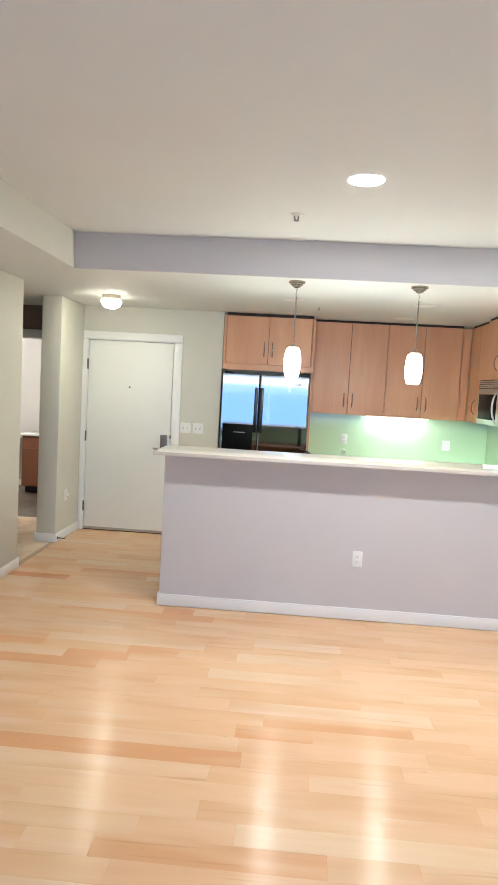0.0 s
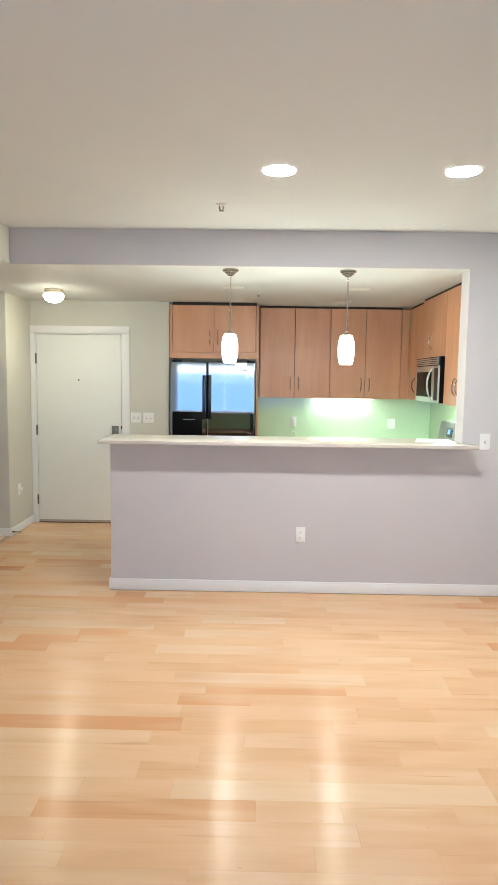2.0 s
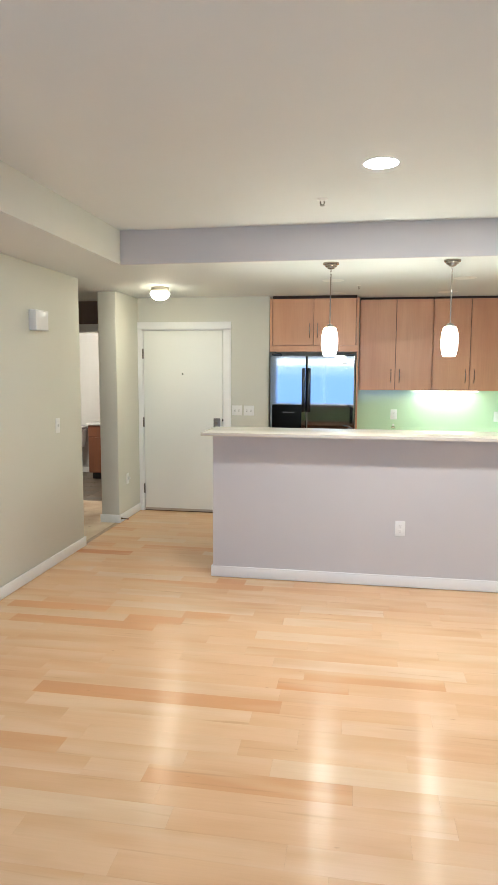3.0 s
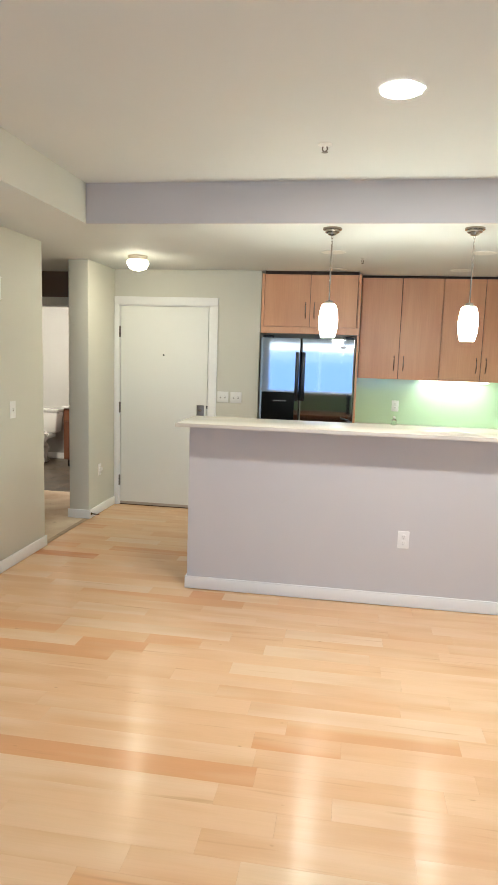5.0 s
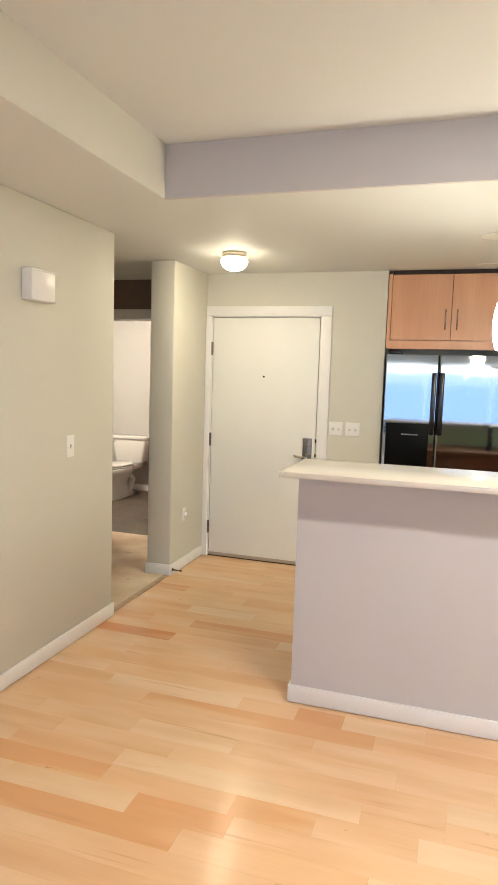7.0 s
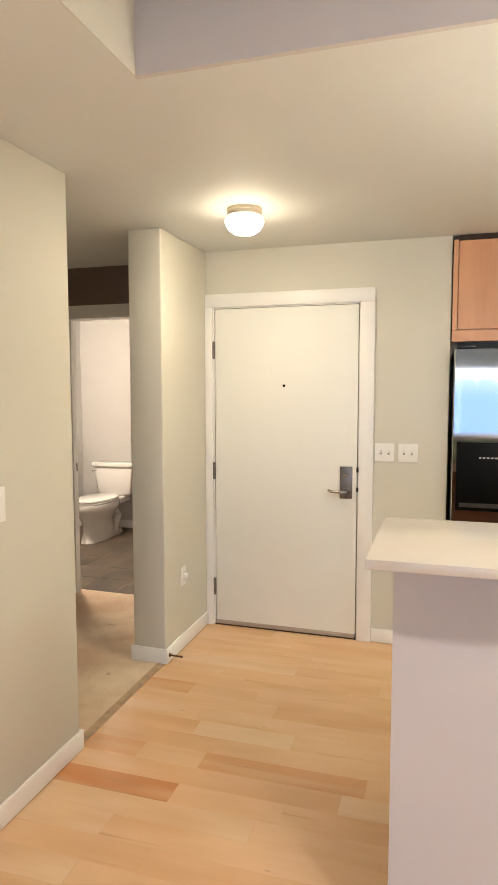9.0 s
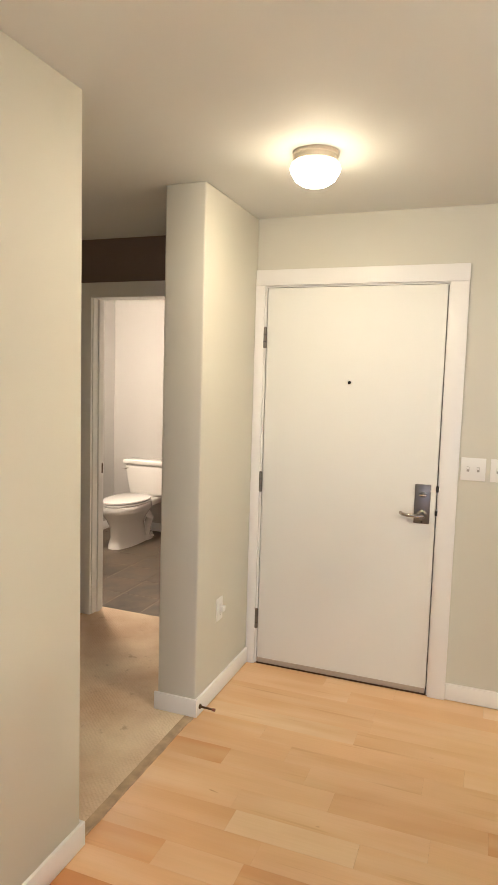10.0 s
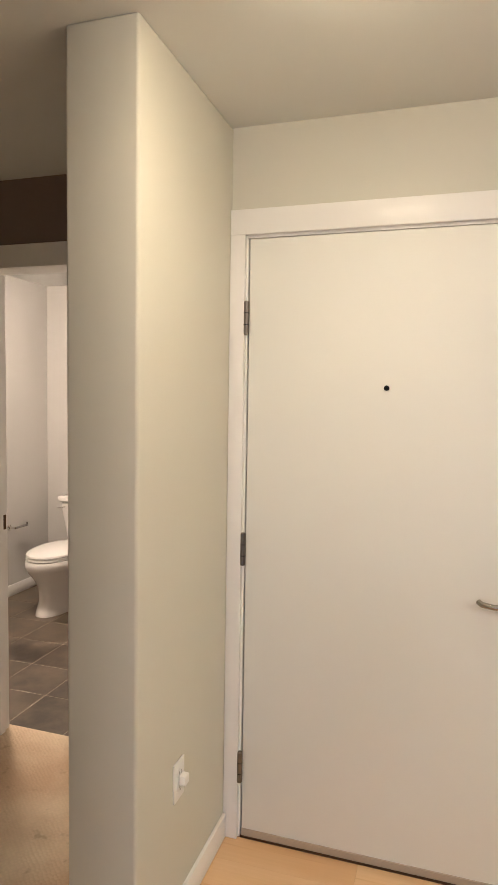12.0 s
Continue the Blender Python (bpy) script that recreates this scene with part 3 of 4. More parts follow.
single("corner_filler", box(1.857, 1.945, UY + 0.006, UY + 0.03, Z0, Z1, 0.001), CAB, "beech filler strip in the cabinet corner", "filler strip")
cabinet("wall_cabinet", "beech double-door wall cabinet in the kitchen corner", "-x", 1.945, 6.372, UY, Z0, Z1, EAST - 1.945,
        [(6.376, 6.73, Z0, Z1, 6.42, *HZ), (6.736, UY - 0.01, Z0, Z1, 6.775, *HZ)], "kitchen wall cabinets")
cabinet("wall_cabinet", "short beech cabinet above the microwave", "-x", 1.905, 5.571, 6.369, 1.820, Z1, EAST - 1.905,
        [(5.574, 6.366, 1.820, Z1, 6.02, 1.90, 2.04)], "kitchen wall cabinets")
cabinet("wall_cabinet", "beech double-door wall cabinet beside the microwave", "-x", 1.905, 4.835, 5.568, Z0, Z1, EAST - 1.905,
        [(4.838, 5.20, Z0, Z1, 5.16, *HZ), (5.206, 5.565, Z0, Z1, 5.245, *HZ)], "kitchen wall cabinets")

# refrigerator
FR = thing("refrigerator", (-0.19, 7.06, 0.0), "side-by-side stainless refrigerator with black dispenser", "refrigerator")
part("body", box(-0.648, 0.262, 6.805, 7.38, 0.03, 1.765, 0.006, 2), BLACKMATT, FR, "black cabinet sides", True)
part("grille", box(-0.63, 0.245, 6.79, 6.8045, 0.03, 0.12, 0.003), BLACK, FR)


def bowed_door(x0, x1, z0, z1):
    b = bmesh.new()
    nx = 64
    rows = []
    for i in range(nx + 1):
        s = i / nx
        x = x0 + (x1 - x0) * s
        e = min(s, 1 - s) * (x1 - x0)
        y = 6.735 - 0.0012 * math.sin(math.pi * s) + 0.005 * max(0, 1 - e / 0.006) ** 2
        rows.append((b.verts.new((x, y, z0)), b.verts.new((x, y, z1)), b.verts.new((x, 6.80, z0)), b.verts.new((x, 6.80, z1))))
    for p, q in zip(rows, rows[1:]):
        b.faces.new((p[0], q[0], q[1], p[1]))
        b.faces.new((p[2], p[3], q[3], q[2]))
        b.faces.new((p[1], q[1], q[3], p[3]))
        b.faces.new((p[0], p[2], q[2], q[0]))
    b.faces.new((rows[0][0], rows[0][1], rows[0][3], rows[0][2]))
    b.faces.new((rows[-1][0], rows[-1][2], rows[-1][3], rows[-1][1]))
    return b


dl = part("door", bowed_door(-0.644, -0.258, 0.13, 1.762), STEEL, FR, "stainless freezer door", True)
dr = part("door", bowed_door(-0.251, 0.258, 0.13, 1.762), STEEL, FR, "stainless refrigerator door", True)
part("hinge_cover", box(-0.63, -0.53, 6.76, 6.86, 1.766, 1.788, 0.005, 2), BLACK, FR, "", True)
part("hinge_cover", box(0.16, 0.25, 6.76, 6.86, 1.766, 1.788, 0.005, 2), BLACK, FR, "", True)
for x, d in ((-0.284, dl), (-0.226, dr)):
    hb = box(x - 0.017, x + 0.017, 6.700, 6.734, 1.165, 1.632, 0.008, 3)
    part("handle", hb, BLACK, d, "glossy black bar handle", True)
dp = part("dispenser", box(-0.620, -0.303, 6.722, 6.7305, 0.86, 1.243, 0.005, 2), DISPENSER, dl, "black ice and water dispenser", True)
part("recess_lip", box(-0.60, -0.322, 6.714, 6.7215, 0.88, 0.905, 0.003), BLACKMATT, dl)
for i in range(6):
    x = -0.50 + i * 0.021
    part("button", box(x, x + 0.012, 6.7195, 6.7215, 1.156, 1.164), plain("button_grey", (0.4, 0.4, 0.42), 0.4) if i == 0 else bpy.data.materials["button_grey"], dl)
part("badge", lathe([(0.034, 0.0), (0.034, -0.003), (0.030, -0.004)], (0.142, 6.732, 1.686), 28, axis="y"), PEWTER, dr, "oval maker's badge")
for v in dr.children:
    if v.name.startswith("badge"):
        for q in v.data.vertices:
            q.co.z = (q.co.z - 1.686) * 0.38 + 1.686

# backsplash panels
structure("backsplash_north", box(0.290, EAST - 0.009, KITCHEN_N - 0.008, KITCHEN_N, 0.918, Z0 - 0.002), SPLASH, "smooth pale green backsplash behind the counter", "backsplash")
structure("backsplash_east", box(EAST - 0.008, EAST, BAR_BACK + 0.002, KITCHEN_N, 0.918, Z0 - 0.002), SPLASH, "smooth pale green backsplash behind the range", "backsplash")


structure("bar_back_splash", box(BAR_W + 0.05, 1.65, BAR_BACK, BAR_BACK + 0.008, 0.93, 1.118), SPLASH, "smooth pale green splash panel behind the bar", "backsplash")


def bar_base(x0, x1):
    """A base cabinet under the bar, its door towards the kitchen."""
    t = thing("base_cabinet", ((x0 + x1) / 2, 5.12, 0), "dark wood base cabinet on the kitchen side of the bar", "cabinet", "cabinets behind the bar")
    part("body", box(x0, x1, BAR_BACK + 0.002, 5.40, 0.10, 0.876), VANITY, t)
    part("toe_kick", box(x0, x1, BAR_BACK + 0.002, 5.34, 0.0, 0.099), BLACKMATT, t)
    d = part("door", box(x0 + 0.003, x1 - 0.003, 5.4005, 5.42, 0.105, 0.872, 0.0015), VANITY, t)
    part("handle", tube([(x1 - 0.05, 5.42, 0.70), (x1 - 0.05, 5.448, 0.73), (x1 - 0.05, 5.448, 0.79), (x1 - 0.05, 5.42, 0.82)], 0.0055), NICKEL, d, "brushed nickel bow handle", True)


for i in range(4):
    bar_base(BAR_W + 0.05 + i * 0.60, BAR_W + 0.648 + i * 0.60)
single("worktop", box(BAR_W + 0.04, 1.652, BAR_BACK + 0.009, 5.44, 0.878, 0.916, 0.003), VANITY, "dark brown worktop on the kitchen side of the bar", "worktop", smooth=True)
t = thing("kitchen_faucet", (0.235, 5.11, 0.916), "dark metal kitchen faucet with its lever above the bar", "faucet")
part("body", lathe([(0.032, 0.9165), (0.032, 0.924), (0.024, 0.930), (0.022, 1.115), (0.026, 1.120), (0.024, 1.140), (0.010, 1.147)], (0.235, 5.11, 0), 24), BLACKMATT, t, "", True)
part("spout", tube([(0.235, 5.13, 1.03), (0.235, 5.19, 1.085), (0.235, 5.26, 1.09), (0.235, 5.31, 1.06), (0.235, 5.315, 1.03)], 0.012, 12), BLACKMATT, t, "", True)
part("lever", tube([(0.236, 5.11, 1.145), (0.222, 5.11, 1.152), (0.20, 5.112, 1.158), (0.172, 5.114, 1.163)], 0.0065, 10), BLACKMATT, t, "dark lever handle", True)


# base units and worktops, mostly hidden behind the bar
def base_unit(u0, u1, facing, front, depth):
    mk = mapper(facing, front)
    at = ((u0 + u1) / 2, front + depth / 2, 0) if facing == "-y" else (front + depth / 2, (u0 + u1) / 2, 0)
    t = thing("base_cabinet", at, "beech base cabinet under the pale worktop", "cabinet", "kitchen base cabinets")
    part("body", mk(u0, u1, -depth, -0.021, 0.10, 0.876), CAB, t)
    part("toe_kick", mk(u0, u1, -depth, -0.07, 0.0, 0.10), BLACKMATT, t)
    d = part("door", mk(u0 + 0.003, u1 - 0.003, -0.019, 0.0, 0.105, 0.872, 0.0015), CAB, t)
    part("handle", bow_handle(facing, front, u1 - 0.05, 0.70, 0.82), NICKEL, d, "brushed nickel bow handle", True)


for a, b in ((0.290, 0.785), (0.787, 1.28), (1.282, 1.655)):
    base_unit(a, b, "-y", 6.81, KITCHEN_N - 6.81)
base_unit(4.82, 5.555, "-x", 1.68, EAST - 1.68)
base_unit(6.405, 6.79, "-x", 1.68, EAST - 1.68)
single("worktop", prism([(0.290, 6.785), (1.655, 6.785), (1.655, 6.405), (EAST - 0.009, 6.405), (EAST - 0.009, KITCHEN_N - 0.009), (0.290, KITCHEN_N - 0.009)], 0.878, 0.916, 0.003), QUARTZ, "pale quartz kitchen worktop", "worktop", smooth=True)
single("worktop", box(1.655, EAST - 0.009, BAR_BACK + 0.002, 5.555, 0.878, 0.916, 0.003), QUARTZ, "short pale quartz worktop beside the range", "worktop", smooth=True)

# range
RG = thing("range_stove", (1.98, 5.92, 0), "stainless range with a blue-lit back panel", "stove")
part("body", box(1.68, 2.27, 5.560, 6.40, 0.0, 0.905, 0.006, 2), STEEL, RG, "", True)
part("cooktop", box(1.66, 2.13, 5.561, 6.399, 0.906, 0.92, 0.004, 2), BLACK, RG, "black glass cooktop", True)
bm = prism([(2.085, 5.565), (2.285, 5.565), (2.285, 6.395), (2.085, 6.395)], 0.921, 1.21)
for v in bm.verts:
    if v.co.z > 1.1 and v.co.x < 2.2:
        v.co.x += 0.05
bmesh.ops.bevel(bm, geom=list(bm.edges), offset=0.008, segments=2, affect="EDGES")
bg = part("back_panel", bm, PEWTER, RG, "slanted dark steel control panel", True)
part("panel_edge", box(2.100, 2.290, 5.556, 5.5645, 0.921, 1.225, 0.003), BLACK, RG, "black end cap")
bm = box(-0.002, 0.002, 5.80, 5.97, -0.045, 0.045, 0.001)
bmesh.ops.rotate(bm, verts=bm.verts, cent=(0, 0, 0), matrix=Matrix.Rotation(radians(10.3), 3, "Y"))
bmesh.ops.translate(bm, verts=bm.verts, vec=(2.117, 0.16, 1.115))
part("display_frame", bm, BLACK, bg)
bm = box(-0.002, 0.002, 5.85, 5.92, -0.02, 0.02)
bmesh.ops.rotate(bm, verts=bm.verts, cent=(0, 0, 0), matrix=Matrix.Rotation(radians(10.3), 3, "Y"))
bmesh.ops.translate(bm, verts=bm.verts, vec=(2.113, 0.16, 1.12))
part("display", bm, LCD, bg, "blue lit clock display")
part("oven_handle", tube([(1.64, 5.58, 0.76), (1.64, 6.27, 0.76)], 0.012), NICKEL, RG, "", True)

# microwave
MW = thing("microwave", (2.06, 5.92, 1.42), "over-range microwave with steel front and black sides", "microwave")
MX = 1.858
part("body", box(MX + 0.014, EAST - 0.002, 5.575, 6.365, 1.407, 1.818, 0.004), DISPENSER, MW, "black casing")
fr = part("front", box(MX, MX + 0.013, 5.578, 6.362, 1.407, 1.738, 0.005, 2), MWSTEEL, MW, "stainless front frame", True)
part("window", box(MX - 0.003, MX + 0.004, 5.80, 6.325, 1.455, 1.685, 0.003, 2), DISPENSER, fr, "dark glass window", True)
part("control_panel", box(MX - 0.002, MX + 0.004, 5.60, 5.71, 1.43, 1.715, 0.002), BLACKMATT, fr)
pts = [(MX - 0.006 - 0.045 * math.sin(math.pi * i / 10) ** 0.7, 5.755, 1.43 + 0.29 * i / 10) for i in range(11)]
part("handle", tube(pts, 0.009, 12), MWSTEEL, fr, "curved steel handle", True)
vent = part("vent_band", box(MX + 0.002, MX + 0.013, 5.578, 6.362, 1.740, 1.816, 0.004, 2), BLACK, MW, "black vent band", True)
for i in range(4):
    part("louvre", box(MX - 0.001, MX + 0.006, 5.60, 6.345, 1.746 + i * 0.017, 1.757 + i * 0.017), MWSTEEL, vent, "steel louvre")

# under-cabinet lights
for x0, x1 in ((0.92, 1.60),):
    t = thing("cabinet_light", ((x0 + x1) / 2, 7.30, 1.38), "slim lit lamp under the kitchen wall cabinets", "lamp")
    part("housing", box(x0, x1, 7.25, 7.33, 1.385, 1.3965, 0.002), PLATE, t)
    part("diffuser", box(x0 + 0.01, x1 - 0.01, 7.258, 7.322, 1.379, 1.3845, 0.001), GLOW_STRIP, t, "glowing diffuser")
t = thing("hood_light", (2.15, 5.92, 1.40), "small lit cooktop lamp under the microwave", "lamp")
part("diffuser", box(2.06, 2.18, 5.86, 6.12, 1.402, 1.4065, 0.001), GLOW_HOOD, t, "glowing lens")

# bar top
single("bar_top", prism([(-0.855, 4.466), (1.852, 4.466), (1.852, BAR_Y - 0.002), (OPEN_E - 0.002, BAR_Y - 0.002), (OPEN_E - 0.002, 4.985), (-0.855, 4.985)], 1.122, 1.147, 0.002), QUARTZ, "long pale quartz bar top on the half wall", "bar top", smooth=True)
bm = prism([(1.455, 4.672), (1.765, 4.678), (1.775, 4.965), (1.535, 4.962)], 1.1475, 1.1495)
single("paper_sheet", bm, PAPER, "white sheet of paper lying on the bar", "paper")


# ---- electrical plates ----
def plate_at(name, m, w, h, label, category, kind_, gangs=1, group=""):
    """A wall plate in its own frame: x across, z up, -y out of the wall."""
    t = thing(name, (0, 0, 0), label, category, group)
    part("cover", box(-w / 2, w / 2, -0.006, 0, -h / 2, h / 2, 0.0025, 2), PLATE, t, "", True)
    for g in range(gangs):
        cx = (g - (gangs - 1) / 2) * 0.046
        if kind_ == "toggle":
            # grey patch in place of the slot's inner shade
            part("slot", box(cx - 0.006, cx + 0.006, -0.0068, -0.0055, -0.012, 0.012), SLOT_SHADE, t, "slot with its inner shade painted grey")
            part("toggle", box(cx - 0.0048, cx + 0.0048, -0.018, -0.0065, 0.0, 0.011, 0.001), PLATE, t)
            for z in (-0.032, 0.032):
                part("screw", lathe([(0.003, 0), (0.003, -0.001)], (cx, -0.006, z), 10, axis="y"), PLATE, t)
        elif kind_ == "outlet":
            for z in (-0.02, 0.02):
                part("socket", lathe([(0.0165, 0), (0.0165, -0.0015), (0.015, -0.002)], (cx, -0.006, z), 20, axis="y"), PLATE, t, "", True)
                # raised grey chips paint the shade of the socket holes
                for dx in (-0.006, 0.006):
                    part("slit", box(cx + dx - 0.0012, cx + dx + 0.0012, -0.0086, -0.0078, z - 0.002, z + 0.008), SLOT_SHADE, t)
                part("earth_hole", box(cx - 0.0025, cx + 0.0025, -0.0086, -0.0078, z - 0.011, z - 0.006), SLOT_SHADE, t)
        else:
            part("rocker", box(cx - 0.016, cx + 0.016, -0.010, -0.0055, -0.033, 0.033, 0.002), PLATE, t)
    t.matrix_basis = m
    return t


plate_at("wall_outlet", pose(0.618, BAR_Y, 0.447), 0.071, 0.113, "white duplex outlet on the grey bar wall", "outlet", "outlet")
plate_at("light_switch", pose(1.951, BAR_Y, 1.163), 0.076, 0.118, "white toggle switch on the grey wall by the opening", "switch", "toggle")
plate_at("light_switch", pose(-1.0235, ENTRY_Y, 1.166), 0.113, 0.110, "white double toggle switch beside the front door", "switch", "toggle", 2, "entry switches")
plate_at("light_switch", pose(-0.8895, ENTRY_Y, 1.166), 0.113, 0.110, "white double toggle switch beside the front door", "switch", "toggle", 2, "entry switches")
plate_at("light_switch", pose(WEST, 4.795, 1.147, 0, 0, 90), 0.074, 0.122, "white switch on the cream living room wall", "switch", "toggle")
ow = plate_at("wall_outlet", pose(STUB_E, 6.415, 0.435, 0, 0, 90), 0.070, 0.114, "white outlet with a plug on the entry side wall", "outlet", "outlet")
LOC[ow.name] = Vector((0, 0, 0))
part("plug", box(-0.014, 0.016, -0.030, -0.0085, -0.010, 0.018, 0.004, 2), PLATE, ow, "small white plug", True)
plate_at("wall_outlet", pose(0.703, KITCHEN_N - 0.008, 1.108), 0.072, 0.115, "white outlet on the green backsplash", "outlet", "outlet")
plate_at("wall_outlet", pose(1.845, KITCHEN_N - 0.008, 1.10), 0.088, 0.115, "white outlet on the green backsplash", "outlet", "rocker")

# door chime box
t = thing("door_chime", (WEST, 4.49, 1.90), "white plastic door chime box high on the wall", "door chime")
bm = box(WEST, WEST + 0.072, 4.385, 4.575, 1.900, 2.052, 0.004, 2)
for v in bm.verts:
    if v.co.x > WEST + 0.05:
        v.co.x -= 0.012 * abs((v.co.y - 4.48) / 0.095) ** 2
part("cover", bm, PLATE, t, "", True)
for z in (1.905, 2.043):
    part("rim", box(WEST + 0.001, WEST + 0.066, 4.383, 4.577, z, z + 0.004, 0.001), TRIM, t)

# door stop on the stub wall
t = thing("door_stop", (STUB_E + B, 6.185, 0.045), "bronze rod door stop on the baseboard", "door stop")
part("rod", tube([(STUB_E + B, 6.185, 0.045), (STUB_E + B + 0.068, 6.185, 0.043)], 0.005, 10), BRONZE, t, "", True)
part("base", lathe([(0.012, 0), (0.012, 0.004), (0.007, 0.008)], (STUB_E + B, 6.185, 0.045), 16, axis="x"), BRONZE, t, "", True)
part("tip", lathe([(0.007, 0), (0.007, 0.012)], (STUB_E + B + 0.066, 6.185, 0.043), 14, axis="x"), plain("red_rubber", (0.22, 0.06, 0.035), 0.7), t, "reddish rubber tip", True)

# soap bottle on the worktop
t = thing("soap_bottle", (0.695, 7.30, 0.917), "small clear bottle with white cap on the worktop", "bottle")
part("bottle", lathe([(0.022, 0), (0.025, 0.004), (0.025, 0.045), (0.019, 0.056), (0.011, 0.062), (0.011, 0.070)], (0.695, 7.30, 0.917), 24), CLEAR, t, "", True)
part("cap", lathe([(0.013, 0), (0.013, 0.016), (0.010, 0.019)], (0.695, 7.30, 0.9875), 20), PLATE, t, "white cap", True)


# ---- lamps and ceiling fittings ----
def pendant(x, y):
    t = thing("pendant_lamp", (x, y, 1.712), "nickel pendant lamp with lit white barrel glass", "pendant lamp", "pendants over the bar")
    can = part("canopy", lathe([(0.060, LOW - 0.0005), (0.060, LOW - 0.012), (0.045, LOW - 0.0125), (0.045, LOW - 0.026), (0.028, LOW - 0.0265), (0.026, LOW - 0.042), (0.010, LOW - 0.046)], (x, y, 0), 32), CANOPY, t, "stepped brushed nickel canopy", True)
    for a in (0.6, 2.7, 4.8):
        part("knob", lathe([(0.006, LOW - 0.030), (0.006, LOW - 0.013)], (x + 0.036 * math.cos(a), y + 0.036 * math.sin(a), 0), 12), NICKEL, can, "", True)
    for k in range(3):
        zc = LOW - 0.056 - k * 0.018
        pts = []
        for i in range(13):
            a = 2 * math.pi * i / 12
            q = (0.005 * math.cos(a), 0.012 * math.sin(a))
            pts.append((x + q[0] * (k % 2 == 0), y + q[0] * (k % 2 == 1), zc + q[1]))
        part("link", tube(pts, 0.0016, 6), NICKEL, t, "", True)
    part("stem", tube([(x, y, LOW - 0.10), (x, y, 1.945)], 0.005, 10), NICKEL, t, "thin straight stem", True)
    part("cap", lathe([(0.008, 1.952), (0.022, 1.948), (0.027, 1.935), (0.034, 1.929)], (x, y, 0), 24), NICKEL, t, "", True)
    part("shade", lathe([(0.034, 1.928), (0.046, 1.918), (0.056, 1.875), (0.0605, 1.825), (0.057, 1.770), (0.046, 1.722), (0.040, 1.714)], (x, y, 0), 36), GLOW_PEND, t, "glowing frosted barrel glass", True)


pendant(0.070, 4.775)
pendant(0.938, 4.770)


def can_light(x, y, z, r, lit, label, group):
    t = thing("recessed_light", (x, y, z), label, "recessed light", group)
    part("trim_ring", lathe([(r, -0.0005), (r * 0.995, -0.003), (r * 0.96, -0.0045), (r * 0.895, -0.0022)], (x, y, z), 40, cap=False), PLATE, t, "", True)
    part("lens", lathe([(r * 0.90, -0.0006), (r * 0.90, -0.0026)], (x, y, z), 40), lit, t, "round frosted lens")


can_light(0.377, 3.322, HIGH, 0.091, GLOW_CAN, "round lit recessed light in the raised ceiling", "living room downlights")
can_light(1.305, 3.308, HIGH, 0.091, GLOW_CAN, "round lit recessed light in the raised ceiling", "living room downlights")
LENS = plain("unlit_lens", (0.86, 0.85, 0.80), 0.5)
for x, y in ((0.05, 5.70), (0.05, 6.68), (1.17, 5.695), (1.158, 6.67)):
    can_light(x, y, LOW, 0.095, LENS, "round white unlit recessed light in the kitchen ceiling", "kitchen downlights")


def sprinkler(x, y, z, k, label):
    t = thing("sprinkler_head", (x, y, z), label, "sprinkler", "ceiling sprinklers")
    part("escutcheon", lathe([(0.036 * k, -0.0005), (0.035 * k, -0.004), (0.020 * k, -0.008), (0.013 * k, -0.012)], (x, y, z), 28), PLATE, t, "white escutcheon", True)
    for s in (-1, 1):
        part("arm", tube([(x + s * 0.010 * k, y, z - 0.012), (x + s * 0.013 * k, y, z - 0.026), (x, y, z - 0.038)], 0.0035 * k, 8), HINGE, t, "", True)
    part("deflector", lathe([(0.016 * k, -0.038), (0.016 * k, -0.040)], (x, y, z), 20), HINGE, t, "dark deflector", True)


sprinkler(0.045, 3.965, HIGH, 1.0, "small ceiling sprinkler with white escutcheon and dark head")
sprinkler(0.278, 6.03, LOW, 0.62, "tiny dark ceiling sprinkler over the kitchen")

t = thing("sidewall_sprinkler", (-2.19, HALL_S, 2.13), "small white sidewall sprinkler at the hall corner", "sprinkler")
part("flange", lathe([(0.026, 0), (0.024, 0.004), (0.011, 0.007), (0.008, 0.016)], (-2.19, HALL_S, 2.13), 20, axis="y"), PLATE, t, "", True)
part("deflector", box(-2.203, -2.172, HALL_S + 0.0165, HALL_S + 0.026, 2.124, 2.136, 0.003), PLATE, t)

# entry ceiling lamp
EX, EY = -1.624, 5.965
t = thing("ceiling_lamp", (EX, EY, LOW), "lit white mushroom glass lamp on the entry ceiling", "ceiling lamp")
part("base_ring", lathe([(0.085, LOW - 0.0005), (0.086, LOW - 0.012), (0.082, LOW - 0.016), (0.083, LOW - 0.030), (0.080, LOW - 0.036)], (EX, EY, 0), 40), plain("cream_metal", (0.62, 0.54, 0.42), 0.35, 0.2), t, "cream metal base ring", True)
part("shoulder", lathe([(0.080, LOW - 0.0365), (0.088, LOW - 0.042), (0.093, LOW - 0.058)], (EX, EY, 0), 40, cap=False), GLOW_SHOULDER, t, "dimmer opal glass shoulder", True)
part("glass", lathe([(0.093, LOW - 0.058), (0.089, LOW - 0.074), (0.074, LOW - 0.097)], (EX, EY, 0), 40, cap=False), GLOW_DOME, t, "glowing opal glass", True)
part("glass_bottom", lathe([(0.074, LOW - 0.097), (0.049, LOW - 0.114), (0.019, LOW - 0.121)], (EX, EY, 0), 40), GLOW_BOTTOM, t, "brightest opal glass under the bulb", True)

# bathroom ceiling lamp
t = thing("ceiling_lamp", (-3.95, 7.85, LOW), "lit round glass lamp on the bathroom ceiling", "ceiling lamp")
